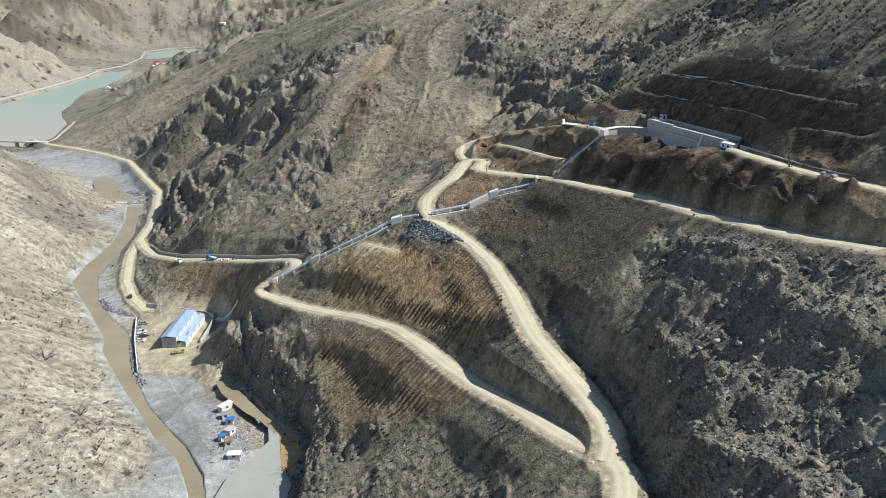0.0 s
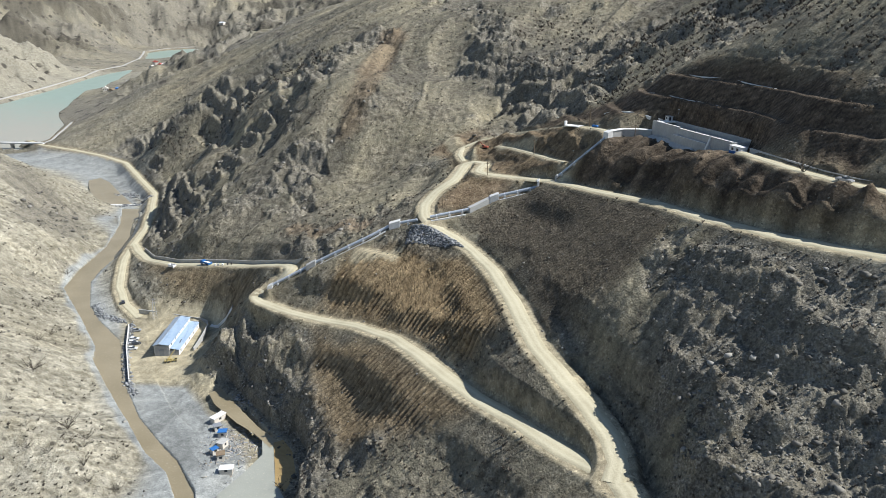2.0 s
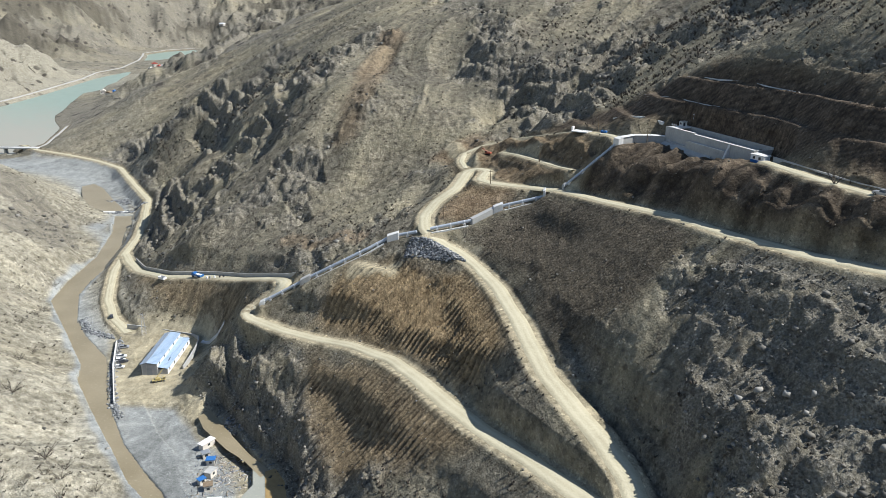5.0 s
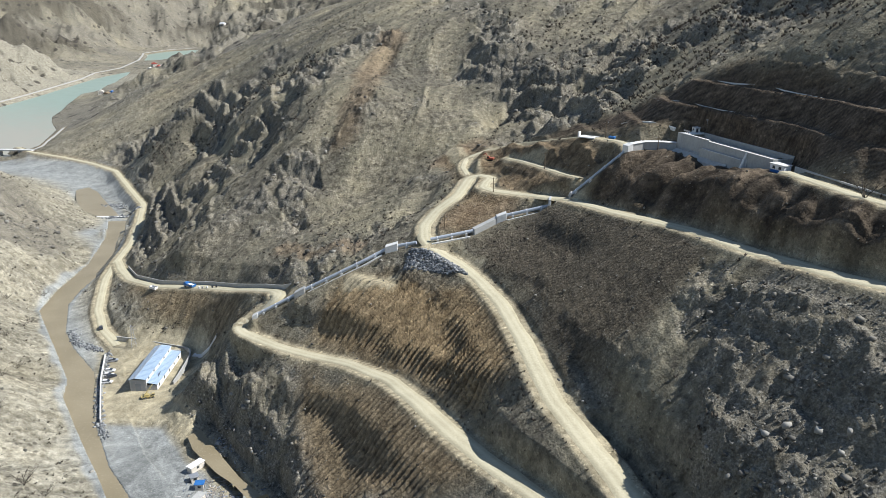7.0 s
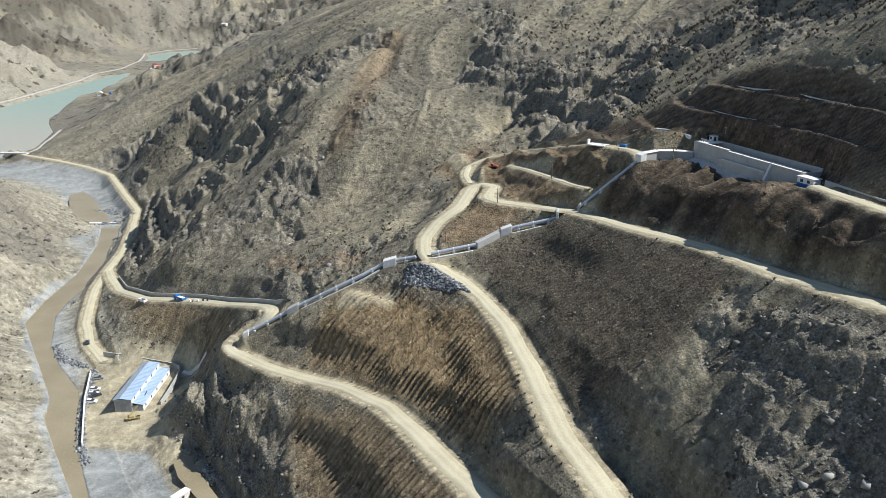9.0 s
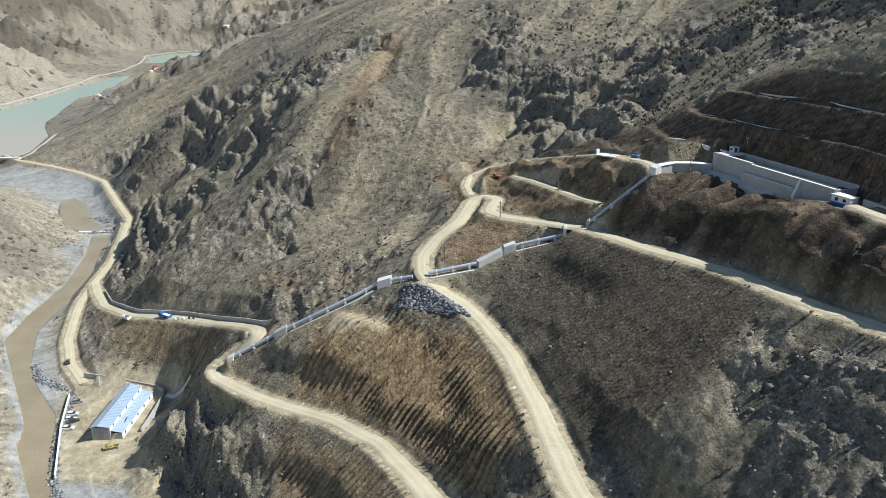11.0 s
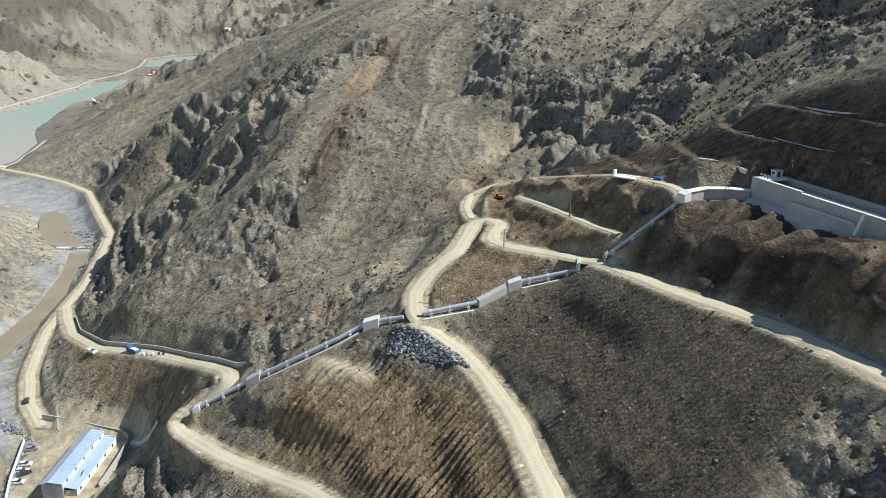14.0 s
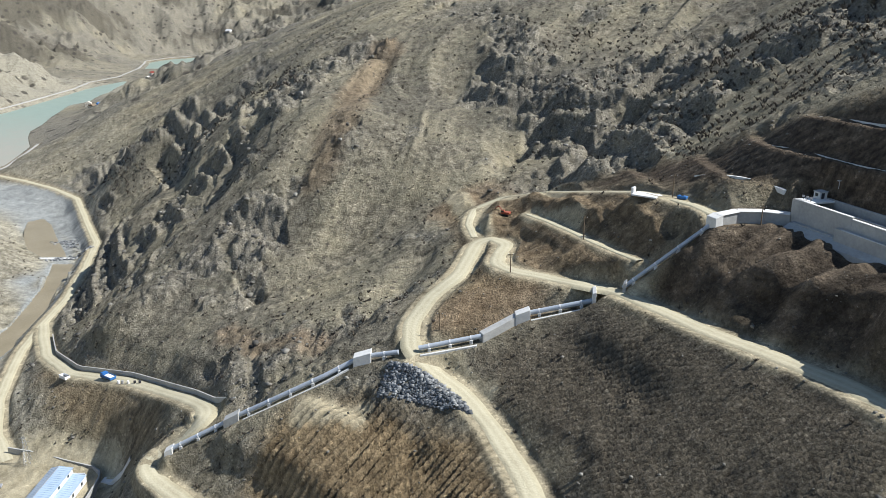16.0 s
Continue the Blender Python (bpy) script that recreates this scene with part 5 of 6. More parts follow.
# ---------------------------------------------------------------- the penstock
UPPER_PIPE = [(52.6, 294.4, 105.0), (33.6, 298.6, 86.6)]
MIDDLE_PIPE = [(26.4, 299.4, 82.6), (10.8, 300.6, 78.4)]
BEND_PIPE = [(-1.3, 296.2, 73.6), (-17.2, 294.9, 70.4)]
ROAD_PIPE = [(-22.5, 295.2, 69.0), (-29.8, 296.4, 67.2)]
LOWER_PIPE = [(-34.2, 296.2, 65.8), (-42, 294.8, 61.8), (-54, 294.0, 55.8), (-65.5, 294.2, 49.8)]
LAST_PIPE = [(-69.4, 293.8, 47.6), (-84.2, 292.6, 39.8)]


def pipe_run(t, line, r, ring_gap):
    for a, b in zip(line[:-1], line[1:]):
        a, b = Vector(a), Vector(b)
        n = max(1, round((b - a).length / 6.0))
        for i in range(n):
            bm = bmesh.new()
            tube(bm, a.lerp(b, i / n), a.lerp(b, (i + 1) / n), r, seg=28)
            sec = part("pipe_section", bm, RUST, t)
            q = a.lerp(b, (i + 0.5) / n)
            d = (b - a).normalized()
            bm = bmesh.new()
            tube(bm, q - d * 0.16, q + d * 0.16, r * 1.14, seg=20)
            part("collar", bm, COLLAR, sec, "pale ring collar")
            bm = bmesh.new()
            box(bm, (-0.8, -0.4, -2.6), (0.8, 0.4, -0.35), 0.06, Matrix.Translation(q) @ Matrix.Rotation(math.atan2(d.y, d.x) + math.pi / 2, 4, "Z"))
            part("saddle", bm, PALE_CONCRETE, sec, "pale concrete saddle block")


def block(t, a, b, wide, up, down, name, mat):
    """A cast block round the pipe from a to b."""
    a, b = Vector(a), Vector(b)
    d = b - a
    s = Vector((-d.y, d.x, 0)).normalized() * wide / 2
    bm = bmesh.new()
    vs = [bm.verts.new(p + o) for p in (a, b) for o in (-s * 1.15 - Vector((0, 0, down)), s * 1.15 - Vector((0, 0, down)), s + Vector((0, 0, up)), -s + Vector((0, 0, up)))]
    for f in ((0, 3, 2, 1), (4, 5, 6, 7), (0, 1, 5, 4), (1, 2, 6, 5), (2, 3, 7, 6), (3, 0, 4, 7)):
        bm.faces.new([vs[i] for i in f])
    bmesh.ops.bevel(bm, geom=bm.edges[:], offset=0.08, segments=1, affect="EDGES")
    bmesh.ops.recalc_face_normals(bm, faces=bm.faces[:])
    return part(name, bm, mat, t)


def penstock():
    t = thing("penstock", pose(0, 0, 0), "blue-grey steel penstock pipe with pale concrete blocks running down the hill", "pipeline")
    for line in (UPPER_PIPE, MIDDLE_PIPE, BEND_PIPE, ROAD_PIPE, LOWER_PIPE, LAST_PIPE):
        pipe_run(t, line, 0.5 if line is UPPER_PIPE else 0.62, 6)
    block(t, (10.9, 300.7, 78.4), (7.2, 300.4, 77.0), 2.9, 1.3, 3.0, "anchor_block", PALE_CONCRETE)
    block(t, (7.4, 300.4, 76.9), (-1.4, 296.2, 73.4), 2.3, 1.0, 3.2, "anchor_block", CONCRETE)
    block(t, (-29.7, 296.4, 67.2), (-34.3, 296.2, 65.8), 3.0, 1.4, 3.0, "anchor_block", PALE_CONCRETE)
    block(t, (-65.4, 294.2, 49.8), (-69.5, 293.8, 47.6), 2.6, 1.2, 3.0, "anchor_block", CONCRETE)
    block(t, (-84.0, 292.7, 39.6), (-86.2, 292.4, 38.4), 2.6, 1.0, 2.5, "anchor_block", PALE_CONCRETE)
    block(t, (26.3, 299.4, 82.8), (27.2, 299.3, 83.2), 5.0, 2.6, 3.0, "headwall", PALE_CONCRETE)
    block(t, (34.4, 298.4, 87.2), (33.6, 298.6, 86.6), 3.0, 1.2, 2.0, "headwall", CONCRETE)


penstock()
for line in ([(26.0, 297.8, 81.2), (11.2, 298.6, 77.0)], [(-2.4, 293.9, 71.9), (-16.6, 292.9, 69.2)], [(-35.5, 294.6, 64.0), (-42, 293.2, 60.4), (-54, 292.4, 54.4), (-64, 292.6, 49.2)]):
    wall_line("drain_kerb", line, 0.8, 0.25, PALE_CONCRETE, "pale concrete strip along the penstock", drop=1.2, step=3.0)

# ---------------------------------------------------------------- the concrete basin on its bench
def basin():
    # local x along the front wall, from its open end; local y into the hill
    a, b = Vector((69.4, 293.3, 0)), Vector((84.6, 248.2, 0))
    L = (b - a).length
    turn = math.degrees(math.atan2(b.y - a.y, b.x - a.x))
    t = thing("settling_basin", pose(a.x, a.y, 104, 0, 0, turn), "long grey concrete settling basin on a bench of the hillside", "basin")
    N = L * 0.36
    E_ = L * 0.75
    front = part("front_wall", boxes(((0.0, 0, -3), (N, 0.6, 7.1), 0.05), ((N - 0.02, 0.02, -3), (L, 0.62, 6.7), 0.05)), CONCRETE, t)
    part("coping", boxes(((2.5, -0.08, 7.1), (N, 0.68, 7.25)), ((N, -0.06, 6.7), (L, 0.7, 6.85))), PALE_CONCRETE, front, "white edge of the wall")
    low = part("base_wall", boxes(((N * 0.85, -1.5, -3), (E_, 0.0, 4.3), 0.05), ((1.5, -1.0, -3), (N * 0.86, 0.0, 2.2), 0.05)), CONCRETE, t)
    part("coping", boxes(((N * 0.95, -1.58, 4.3), (E_ - 0.5, -1.2, 4.45))), PALE_CONCRETE, low)
    bm = bmesh.new()
    vs = [bm.verts.new(v) for v in ((E_, -2.6, 0.5), (E_ + 0.8, -2.6, 0.5), (E_, 0, 6.9), (E_ + 0.8, 0, 6.9), (E_, 0, 0.5), (E_ + 0.8, 0, 0.5))]
    for f in ((0, 1, 3, 2), (0, 2, 4), (1, 5, 3), (2, 3, 5, 4), (0, 4, 5, 1)):
        bm.faces.new([vs[i] for i in f])
    bmesh.ops.recalc_face_normals(bm, faces=bm.faces[:])
    part("buttress", bm, PALE_CONCRETE, t)
    bm = bmesh.new()
    profile(bm, [(-3.6, -3.0), (-1.0, -3.0), (-1.0, 1.9), (-3.2, 0.6)], L * 0.3)
    bmesh.ops.transform(bm, matrix=pose(L * 0.32, 0, 0, 0, 0, 90), verts=bm.verts)
    bmesh.ops.recalc_face_normals(bm, faces=bm.faces[:])
    part("apron", bm, CONCRETE, t, "sloping grey concrete apron")
    part("back_wall", boxes(((0, 7.0, -3), (L, 7.6, 7.3), 0.05)), CONCRETE, t)
    part("walkway", boxes(((-1, 7.6, 6.2), (L + 2, 9.4, 7.0), 0.04)), PALE_CONCRETE, t)
    part("partition", boxes(((4.8, 3.4, -2), (L - 2, 3.8, 6.3), 0.04)), CONCRETE, t)
    part("end_wall", boxes(((-0.5, 0.05, -3), (0.2, 7.55, 7.0), 0.05)), CONCRETE, t)
    part("far_wall", boxes(((L - 0.5, 0.6, -3), (L, 7.0, 6.6), 0.05)), CONCRETE, t)
    part("floor", boxes(((0.2, 0.6, -3), (L - 0.5, 7.0, 1.2))), CONCRETE, t)
    part("deck", boxes(((0.2, 0.6, 6.75), (4.6, 7.0, 7.12), 0.03)), PALE_CONCRETE, t)
    hut = part("gate_house", boxes(((0.2, 5.0, 7.12), (2.2, 7.0, 8.7), 0.05)), PALE_CONCRETE, t)
    part("roof", boxes(((0.05, 4.85, 8.7), (2.35, 7.15, 8.85), 0.03)), CONCRETE, hut)
    part("door", boxes(((2.18, 5.4, 7.2), (2.24, 6.2, 8.5))), CAR_DARK, hut)
    part("window", boxes(((0.7, 4.96, 7.7), (1.6, 5.02, 8.4))), GLASS, hut)
    for x in (1.0, 2.2, 3.4):
        bm = bmesh.new()
        tube(bm, (x, 1.6, 7.1), (x, 1.6, 8.6), 0.09, seg=8)
        st = part("gate_stem", bm, CAR_DARK, t)
        part("gate_motor", boxes(((x - 0.25, 1.4, 7.7), (x + 0.25, 1.8, 8.1))), CAR_GREY, st)
    for i in range(int(L / 2.4)):
        bm = bmesh.new()
        tube(bm, (1.0 + 2.4 * i, 9.2, 7.0), (1.0 + 2.4 * i, 9.2, 8.0), 0.04, seg=6)
        part("rail_post", bm, GALV, t)
    bm = bmesh.new()
    tube(bm, (1.0, 9.2, 8.0), (L - 1, 9.2, 8.0), 0.035, seg=6)
    part("handrail", bm, GALV, t)
    bm = bmesh.new()
    tube(bm, (3.4, 8.6, 7.0), (3.4, 8.6, 11.4), 0.09, 0.06, seg=8)
    post = part("lamp_post", bm, GALV, t)
    part("lamp_head", boxes(((3.1, 8.2, 11.4), (3.7, 8.8, 11.6))), GALV, post)
    # the flume from the basin to the pipe
    f = thing("flume", pose(0, 0, 0), "pale covered concrete flume leading to the penstock", "channel")
    pts = [(69.6, 294.2, 106.3), (64.5, 296.6, 106.3), (58.5, 297.0, 106.2), (53.0, 294.6, 105.7)]
    for p, q in zip(pts[:-1], pts[1:]):
        block(f, p, q, 2.2, 0.9, 2.6, "channel_wall", CONCRETE)
        block(f, Vector(p) + Vector((0, 0, 1.05)), Vector(q) + Vector((0, 0, 1.05)), 2.5, 0.1, 0.1, "cover_slab", PALE_CONCRETE)
    block(f, (53.6, 294.9, 105.7), (51.6, 293.9, 105.0), 3.0, 1.3, 3.0, "intake_block", PALE_CONCRETE)


basin()


def site_hut():
    x, y = 85.2, 244.0
    t = thing("site_hut", pose(x, y, 107.9, 0, 0, -66), "small white site cabin with a blue base", "cabin")
    part("base", boxes(((-2.6, -1.3, -0.3), (2.6, 1.3, 0.8), 0.05)), BLUE, t)
    w = part("wall", boxes(((-2.6, -1.3, 0.8), (2.6, 1.3, 2.3), 0.05)), CAR_WHITE, t)
    part("roof", boxes(((-2.8, -1.5, 2.3), (2.8, 1.5, 2.5), 0.04)), PALE_CONCRETE, t)
    for px in (-1.6, 0.6):
        part("window", boxes(((px, -1.34, 1.1), (px + 0.9, -1.29, 1.9))), GLASS, w)


site_hut()


def kerb(name, line, width, high, label):
    p = along(line, 4.0)
    p = np.c_[p[:, :2], land(p[:, 0].copy(), p[:, 1].copy())[0]]
    for _ in range(4):
        p[1:-1, 2] = (p[:-2, 2] + p[1:-1, 2] + p[2:, 2]) / 3
    wall_line(name, [tuple(float(v) for v in q) for q in p], width, high, PALE_CONCRETE, label, drop=1.0, step=4.0)


kerb("terrace_strip", [(56.5, 327), (60, 319), (65.5, 309), (70, 299.5)], 0.9, 0.2, "pale concrete channel along the lowest terrace")
# two thin strips added: sunlit terrace edges put into shape and colour
kerb("terrace_strip", [(78.8, 320.4), (84, 307), (93, 283), (100.9, 259.9)], 0.2, 0.12, "thin pale strip added for the sunlit edge of a terrace")
kerb("terrace_strip", [(68.8, 324.4), (76, 307), (88, 273.9)], 0.16, 0.08, "thin pale strip added for the sunlit edge of a terrace")
wall_line("parapet_wall", [(87.6, 240, 109.7), (91.2, 222, 109.9), (95.0, 209, 109.8), (99.6, 199, 109.7), (105, 191, 109.8), (109, 184, 109.6), (116, 174, 109.7)], 0.5, 0.8, CONCRETE, "long grey concrete wall beside the canal road", step=5.0)


def pad():
    t = thing("concrete_pad", pose(43.2, 324.5, ground_z(43.2, 324.5) - 0.2, 0, 0, -35), "white concrete pad at the edge of the bench", "slab")
    part("slab", boxes(((-3.6, -2.2, 0), (3.6, 2.2, 0.4), 0.04)), PALE_CONCRETE, t)
    part("upstand", boxes(((-4.2, -1.0, 0), (-3.5, 0.6, 2.0), 0.1)), CAR_WHITE, t)


pad()


def blue_tank():
    t = thing("water_tank", on(51.5, 319.5, -40), "low blue water tank on the dirt bench", "tank")
    part("tank", boxes(((-1.3, -0.7, 0.15), (1.3, 0.7, 1.0), 0.15)), BLUE, t)
    part("lid", boxes(((-0.3, -0.3, 1.0), (0.3, 0.3, 1.1), 0.03)), CAR_DARK, t)
    for x in (-0.9, 0.9):
        part("bearer", boxes(((x - 0.12, -0.75, -0.2), (x + 0.12, 0.75, 0.15))), WOOD, t)


blue_tank()

# ---------------------------------------------------------------- the valley: bridge, weir, stores, houses
def bridge():
    t = thing("bridge", pose(-476, 782, 8.2, 0, 0, 179), "low concrete road bridge at the head of the reservoir", "bridge")
    part("deck", boxes(((-4, -3.2, -0.7), (170, 3.2, 0.2), 0.05)), PALE_CONCRETE, t)
    for y in (-3.1, 3.1):
        part("parapet", boxes(((-4, y - 0.15, 0.2), (170, y + 0.15, 0.8), 0.03)), PALE_CONCRETE, t)
    for i in range(7):
        part("pier", boxes(((10 + 22 * i, -2.6, -9), (11.6 + 22 * i, 2.6, -0.9), 0.1)), CONCRETE, t)


bridge()


def weir():
    t = thing("weir", pose(-285, 548, 3.0, 0, 0, 3), "low weir of concrete and dark stones across the river", "weir")
    part("sill", boxes(((0, -1.2, -2), (29, 1.2, 0.9), 0.15)), PALE_CONCRETE, t)
    # solid near-black blocks: the shade inside the gaps put into colour
    for i in range(9):
        part("opening_shade", boxes(((9 + 1.6 * i, -1.35, 0.0), (10.1 + 1.6 * i, -1.15, 0.6))), DARK, t)


weir()


def store(x, y, turn, sx, sy, h, roof, label):
    t = thing("store_shed", on(x, y, turn), label, "shed", "site sheds")
    w = part("wall", boxes(((-sx / 2, -sy / 2, -0.4), (sx / 2, sy / 2, h), 0.04)), PLASTER, t)
    part("roof", boxes(((-sx / 2 - 0.25, -sy / 2 - 0.25, h), (sx / 2 + 0.25, sy / 2 + 0.25, h + 0.18), 0.03)), roof, t)
    part("door", boxes(((sx / 2 - 0.02, -0.5, 0), (sx / 2 + 0.05, 0.5, 2.0))), CAR_DARK, w)
    part("window", boxes(((-0.5, -sy / 2 - 0.05, 1.0), (0.5, -sy / 2 + 0.02, 1.8))), GLASS, w)


store(-94.5, 245, 60, 5.5, 2.3, 2.3, WHITE, "long white site cabin on the gravel")
store(-92.6, 238.6, 34, 2.4, 2.2, 2.1, GALV, "small white site cabin with a metal roof among scrap")
store(-89.4, 235.0, 8, 2.8, 2.2, 2.3, BLUE, "small site cabin with a blue roof among scrap")
store(-87.3, 228.6, 74, 3.4, 2.4, 2.3, CONCRETE, "small site cabin with a grey roof among scrap")
store(-88.4, 223.4, 50, 2.2, 1.8, 2.0, BLUE, "little site hut with a blue roof among scrap")
store(-85.2, 220.5, 21, 2.6, 2.4, 2.4, WOOD, "small site cabin with a brown roof among scrap")
store(-80.6, 212.8, 8, 4.2, 2.4, 1.9, WHITE, "low cabin with a pale metal roof on the gravel")


def house(x, y, turn, sx, sy, h, roof, label):
    t = thing("house", on(x, y, turn), label, "house", "village houses")
    w = part("wall", boxes(((-sx / 2, -sy / 2, -2), (sx / 2, sy / 2, h))), PLASTER, t)
    bm = bmesh.new()
    profile(bm, [(-sx / 2 - 0.6, h), (sx / 2 + 0.6, h), (0, h + 0.35 * sx)], sy / 2 + 0.6)
    bmesh.ops.recalc_face_normals(bm, faces=bm.faces[:])
    part("roof", bm, roof, t)
    for k in range(3):
        f = -sy / 2 + sy * (k + 0.5) / 3
        part("window", boxes(((sx / 2 - 0.02, f - 0.6, 1.2), (sx / 2 + 0.06, f + 0.6, 2.6))), GLASS, w)
        part("window", boxes(((-sx / 2 + sx * (k + 0.5) / 3 - 0.6, -sy / 2 - 0.06, 1.2), (-sx / 2 + sx * (k + 0.5) / 3 + 0.6, -sy / 2 + 0.02, 2.6))), GLASS, w)


for x, y, a, sx, sy, h, r, l in (
        (-792, 1851, 10, 11, 16, 6, ROOF_TILE, "red-roofed village house above the reservoir"),
        (-827, 1908, 40, 12, 18, 6, ROOF_TILE, "red-roofed village house above the reservoir"),
        (-804, 1829, 0, 10, 12, 5, PLASTER, "pale flat-toned village house above the reservoir"),
        (-775, 1838, 60, 10, 12, 6, CAR_WHITE, "white-roofed village house above the reservoir"),
        (-623, 1335, 15, 10, 14, 5, WOOD, "brown-roofed village house beside the lake track"),
        (-605, 1279, 30, 9, 11, 4, PLASTER, "pale village house beside the lake track"),
        (-589, 1199, 20, 8, 12, 4, BLUE, "village house with a bright blue roof"),
        (-589, 1183, 5, 9, 12, 4, WOOD, "low dark-roofed village house beside the track"),
        (-648, 1278, 25, 9, 12, 4, PLASTER, "small pale house near the lake shore"),
        (-1039, 3075, 60, 14, 26, 5, CAR_WHITE, "long white building on the far mountain")):
    house(x, y, a, sx, sy, h, r, l)


def pond(name, ring, z, mat, label):
    bm = bmesh.new()
    bm.faces.new([bm.verts.new((x, y, z)) for x, y in ring])
    return tagged(mesh_object(name, bm, mat), label, "water", kind="structure")


for key, (ring, z) in PONDS.items():
    pond("water", ring, z, {"pool": POND, "mud": MUD, "bar": RIVER, "backwater": RIVER}[key], {"backwater": "shallow brown backwater along the cliff foot", "pool": "still grey-green settling pool on the gravel flat", "mud": "wet orange mud beside the pool", "bar": "shallow muddy pool behind the gravel bar"}[key])

# ---------------------------------------------------------------- loose stones, scrub and trees
rng = np.random.default_rng(7)


def scatter(n, r0, r1, a0, a1):
    """Points spread evenly as seen from the valley, nearer ones closer together."""
    r = np.exp(rng.uniform(np.log(r0), np.log(r1), n))
    a = np.radians(rng.uniform(a0, a1, n))
    x, y = r * np.sin(a), r * np.cos(a) - 20
    z, rock, cut, grav, dry, _, scree = land(x, y)[:7]
    cut = np.maximum(cut, scree)
    clear = np.full(n, 99.0)
    for w, l in ROADS.values():
        clear = np.minimum(clear, near_line(x, y, curve(l, 4), 8)[0] - w / 2)
    for l in (RIVER_RING + RIVER_RING[:1],):
        clear = np.where(inside(x, y, RIVER_RING), -1, clear)
    for l in PIPE_LINES:
        clear = np.minimum(clear, near_line(x, y, l, 5)[0] - 1.8)
    for ring, wide in KEEP_CLEAR:
        clear = np.where(inside(x, y, ring), -1, clear)
    clear = np.where(inside(x, y, LAKE_RING), -1, clear)
    return x, y, z, rock, cut, grav, dry, clear


def soup(name, co, tris, mat, label, category):
    me = bpy.data.meshes.new(name)
    me.vertices.add(len(co))
    me.vertices.foreach_set("co", co.astype(np.float32).ravel())
    me.loops.add(tris.size)
    me.loops.foreach_set("vertex_index", tris.astype(np.int32).ravel())
    me.polygons.add(len(tris))
    me.polygons.foreach_set("loop_start", np.arange(0, tris.size, 3, dtype=np.int32))
    me.update(calc_edges=True)
    me.materials.append(mat)
    return tagged(new(name, me), label, category, kind="stuff")


CUBE = np.array([(sx, sy, sz) for sx in (-1, 1) for sy in (-1, 1) for sz in (-1, 1)], float) * 0.72
CUBE_F = np.array([(0, 1, 3), (0, 3, 2), (4, 6, 7), (4, 7, 5), (0, 4, 5), (0, 5, 1), (2, 3, 7), (2, 7, 6), (0, 2, 6), (0, 6, 4), (1, 5, 7), (1, 7, 3)])


def stones(name, x, y, z, size, mat, label, base=CUBE, faces=CUBE_F, flat=0.7, long=1.0):
    n, k = len(x), len(base)
    v = base[None] * (1 + rng.uniform(-0.45, 0.35, (n, k, 3)))
    v = v * np.stack([long * size * rng.uniform(0.7, 1.3, n), size / long * rng.uniform(0.7, 1.3, n), size * flat * rng.uniform(0.6, 1.2, n)], 1)[:, None]
    a = rng.uniform(0, 6.283, n)
    c, s = np.cos(a)[:, None], np.sin(a)[:, None]
    v = np.stack([v[..., 0] * c - v[..., 1] * s, v[..., 0] * s + v[..., 1] * c, v[..., 2]], -1)
    v += np.stack([x, y, z + size * 0.15], 1)[:, None]
    f = faces[None] + (np.arange(n) * k)[:, None, None]
    return soup(name, v.reshape(-1, 3), f.reshape(-1, 3), mat, label, "stones")


x, y, z, rock, cut, grav, dry, clear = scatter(90000, 130, 620, -40, 40)
slope_ok = (clear > 0.6) & (z > 3.4)
want = np.clip(0.06 + 0.4 * rock + 0.4 * cut + 0.05 * dry, 0, 1) * slope_ok
k = np.where(rng.random(len(x)) < want * 0.85)[0][:36000]
d = np.hypot(x[k], y[k])
size = np.minimum(0.13 + 0.1 * rng.pareto(2.0, len(k)), 0.7) * (0.8 + 0.6 * rock[k]) * (1 - 0.5 * np.clip(cut[k], 0, 1)) * (0.6 + d / 500)
stones("boulder_scree", x[k], y[k], z[k], size, RUBBLE, "loose grey and brown boulders strewn over the slopes", CUBE, CUBE_F, 0.8)


def scrub(name, x, y, z, high, twigs, mat, label):
    """Bare bushes: bundles of thin stems that spread from the root."""
    n = len(x)
    a, out = rng.uniform(0, 6.283, (n, twigs)), rng.uniform(0.15, 0.75, (n, twigs))
    h = high[:, None] * rng.uniform(0.5, 1.0, (n, twigs))
    root = np.stack([x, y, z - 0.1], 1)[:, None]
    tip = root + np.stack([np.cos(a) * out * h, np.sin(a) * out * h, h * 0.8], -1)
    w = (0.05 + 0.07 * high)[:, None, None] * np.stack([-np.sin(a + 0.8), np.cos(a + 0.8), 0 * a], -1)
    mid = root + (tip - root) * 0.55 + w
    mid2 = root + (tip - root) * 0.6 - w
    co = np.stack([np.broadcast_to(root, tip.shape), mid, tip, mid2], 2).reshape(-1, 3)
    b = (np.arange(n * twigs) * 4)[:, None]
    return soup(name, co, np.concatenate([b + np.array([[0, 1, 2]]), b + np.array([[0, 2, 3]])], 0), mat, label, "bushes")


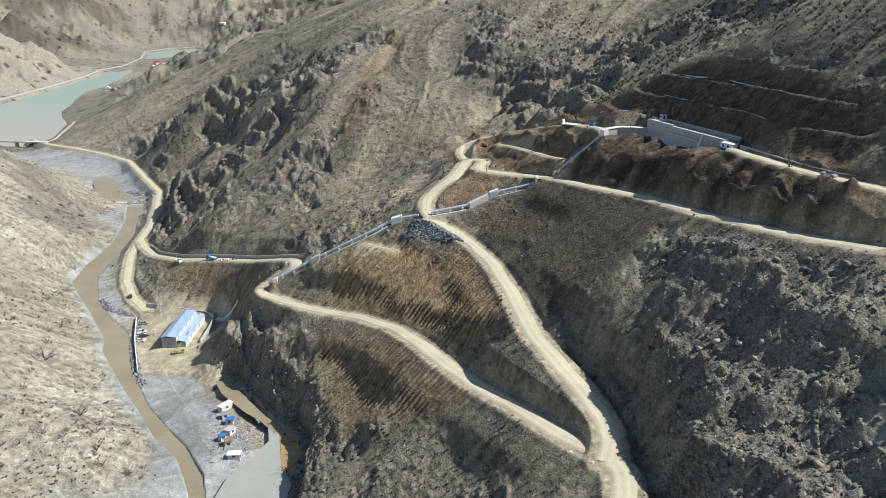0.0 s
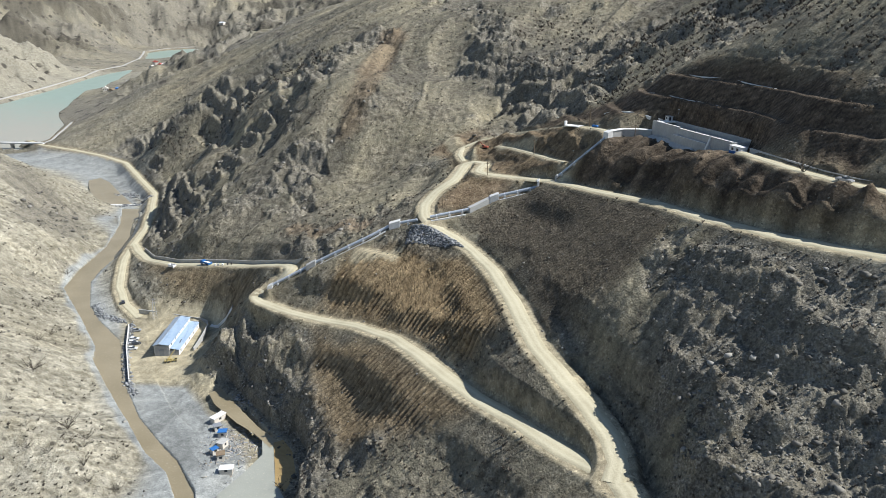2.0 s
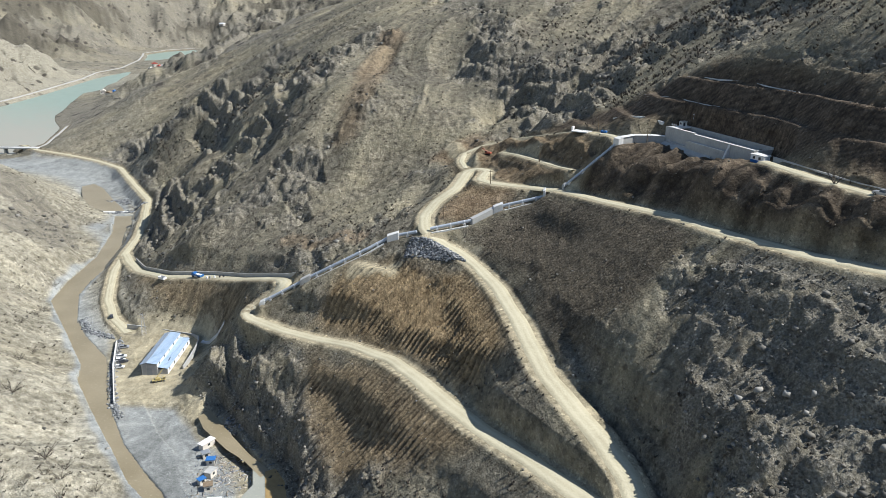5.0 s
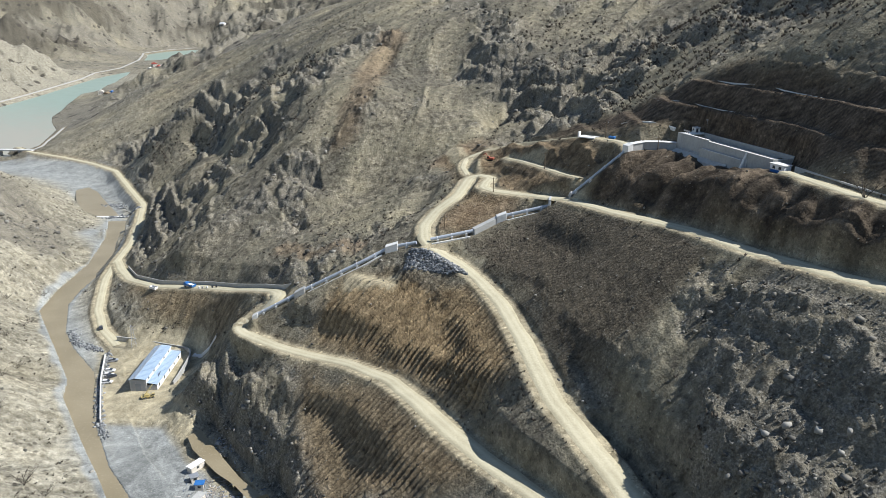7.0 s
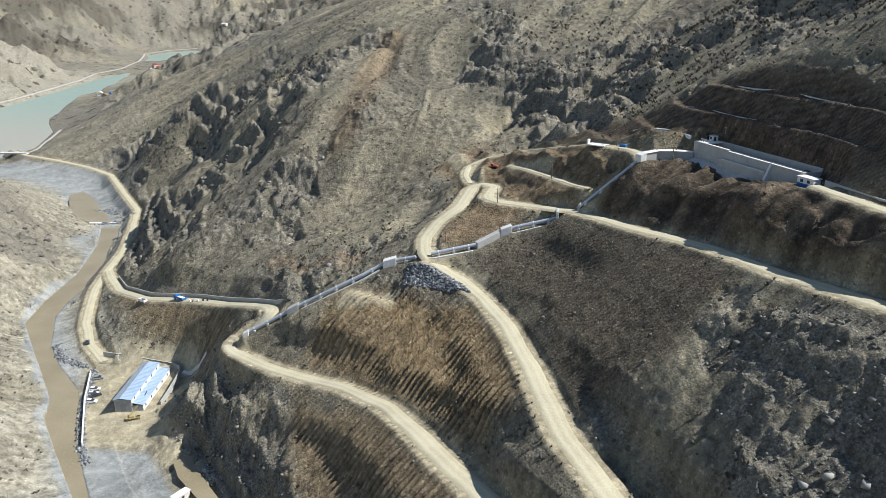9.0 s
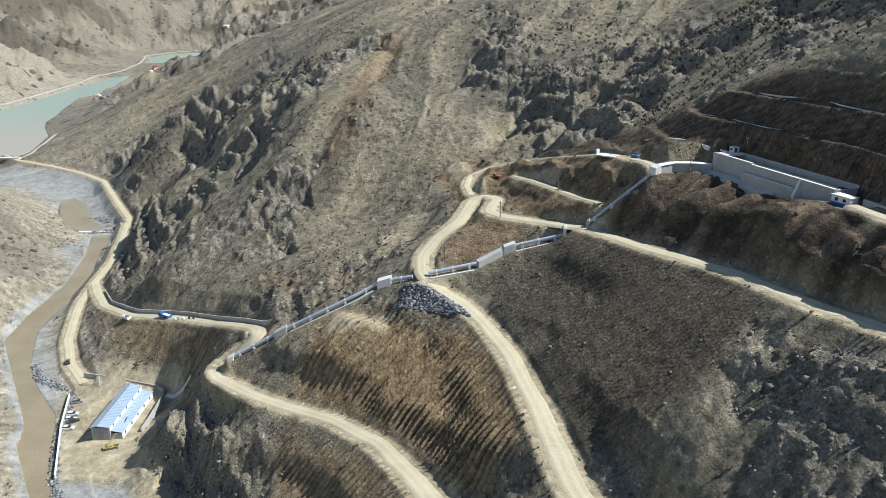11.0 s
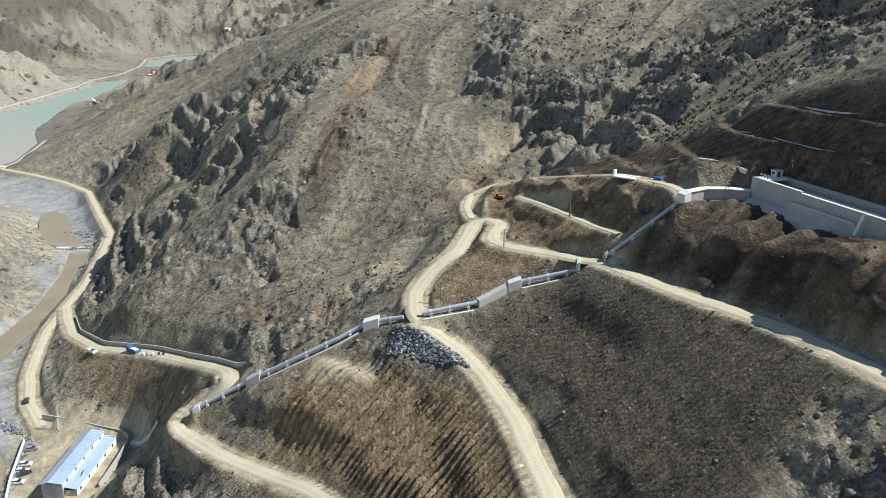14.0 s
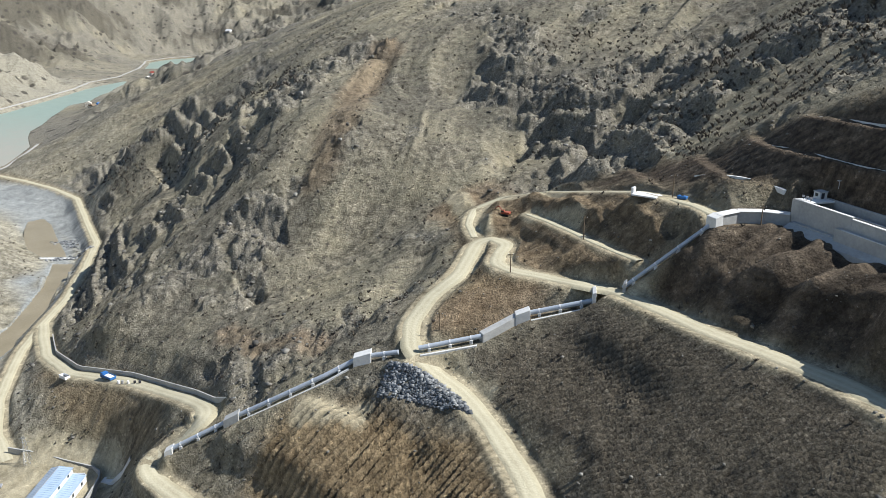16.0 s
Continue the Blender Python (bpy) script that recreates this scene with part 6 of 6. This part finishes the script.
x, y, z, rock, cut, grav, dry, clear = scatter(80000, 120, 900, -40, 40)
wood = np.zeros_like(x)
for ring, much in THICKETS:
    wood = np.maximum(wood, much * patch(x, y, ring, 12))
clump = ease(fbm(x, y, 22, 4, 501), 0.42, 0.62)
want = ((0.06 + 0.30 * clump) * (1 - cut) * (1 - grav) * (1 - 0.55 * dry) + wood) * (clear > 0.8) * (z > 4.0)
k = np.where(rng.random(len(x)) < want)[0][:22000]
high = rng.uniform(0.5, 1.5, len(k)) * (1 + 1.3 * wood[k]) * (0.8 + np.hypot(x[k], y[k]) / 900)
scrub("bare_scrub", x[k], y[k], z[k], high, 9, TWIG, "leafless grey-brown scrub on the mountain slopes")


def grown_bush(seed, high, spread, stems, label):
    """A leafless bush or small tree: forking stems that taper."""
    r = random.Random(seed)
    root = thing("bare_bush", pose(0, 0, 0), label, "bush", "bare bushes on the bank")
    bm = bmesh.new()
    ends = []
    for s in range(stems):
        a = 6.283 * s / stems + r.uniform(-0.4, 0.4)
        p = Vector((0, 0, -0.2))
        d = Vector((math.cos(a) * spread, math.sin(a) * spread, r.uniform(0.5, 0.9))).normalized()
        rad = 0.09 * high / 3
        for q in range(3):
            nxt = p + d * high * r.uniform(0.28, 0.4)
            tube(bm, p, nxt, rad, rad * 0.7, seg=5)
            ends.append((nxt.copy(), d.copy(), rad * 0.6))
            p, rad = nxt, rad * 0.7
            d = (d + Vector((r.uniform(-0.3, 0.3), r.uniform(-0.3, 0.3), r.uniform(-0.1, 0.25)))).normalized()
    part("trunk", bm, TWIG, root)
    bm = bmesh.new()
    for p, d, rad in ends:
        for q in range(6):
            e = (d + Vector((r.uniform(-0.9, 0.9), r.uniform(-0.9, 0.9), r.uniform(-0.2, 0.7)))).normalized()
            m = p + e * high * r.uniform(0.15, 0.32)
            tube(bm, p, m, rad * 0.6, rad * 0.25, seg=3)
            for w in range(2):
                g = (e + Vector((r.uniform(-0.8, 0.8), r.uniform(-0.8, 0.8), r.uniform(-0.1, 0.6)))).normalized()
                tube(bm, m, m + g * high * r.uniform(0.08, 0.2), rad * 0.3, rad * 0.12, seg=3)
    part("crown", bm, TWIG, root)
    return root


BUSHES = [grown_bush(3, 4.0, 1.0, 7, "wide leafless grey bush on the dry bank"), grown_bush(9, 3.0, 0.7, 5, "small leafless grey bush on the dry bank"), grown_bush(14, 5.0, 0.45, 4, "leafless crooked tree on the dry slope")]
used = [False] * 3
for x0, y0, kind, s in BUSH_PLACES:
    m = pose(x0, y0, ground_z(x0, y0), 0, 0, (x0 * 37 + y0 * 11) % 360) @ Matrix.Scale(s, 4)
    if not used[kind]:
        BUSHES[kind].matrix_world, used[kind] = m, True
    else:
        o = copy_thing(BUSHES[kind], m)
        o.scale = (s, s, s)

# tipped stone under the bend of the road
ring = [(-24.5, 293.0), (-20.5, 290.5), (-13, 286.0), (-6, 279.5), (-3.0, 273.5), (-12, 278.5), (-26.5, 284.5)]
px, py = rng.uniform(-28, -1, 5000), rng.uniform(271, 295, 5000)
k = np.where(inside(px, py, ring))[0][:1500]
stones("riprap", px[k], py[k], land(px[k], py[k])[0], rng.uniform(0.28, 0.62, len(k)), RIPRAP, "grey blasted rock tipped below the road bend", flat=0.8)
# stones along the river wall and banks
for line, spread, count, size in (([(-166, 328), (-157, 302), (-149.5, 286), (-142, 272), (-134.5, 262)], 1.5, 650, 0.48), ([(-196, 352), (-186, 338), (-170, 330)], 2.0, 300, 0.5), ([(-276, 546), (-262, 550), (-254, 556)], 2.5, 160, 0.8), ([(-300, 578), (-285, 585), (-275, 570)], 4, 160, 0.7)):
    p = along(line, 0.5)
    i = rng.integers(0, len(p), count)
    qx, qy = p[i, 0] + rng.normal(0, spread / 2, count), p[i, 1] + rng.normal(0, spread / 2, count)
    stones("bank_stones", qx, qy, np.maximum(land(qx, qy)[0], 2.7), rng.uniform(0.5, 1.3, count) * size, RIPRAP, "dark rock armour along the river bank", flat=0.8)
# scrap and timber lying about the stores
qx, qy = rng.normal(-84, 6, 420), rng.normal(232, 9, 420)
ok = (qy < 262) & (qx > -97) & (qx < -66)
qx, qy = qx[ok], qy[ok]
stones("scrap_heap", qx, qy, land(qx, qy)[0], rng.uniform(0.2, 0.6, len(qx)), SCRAP, "scattered planks and scrap on the gravel flat", flat=0.25, long=2.2)
qx, qy = rng.normal(-90, 3, 120), rng.normal(256, 3, 120)
stones("scrap_heap", qx, qy, land(qx, qy)[0], rng.uniform(0.25, 0.6, 120), SCRAP, "pale rubble and scrap beside the cliff foot", flat=0.4, long=1.6)
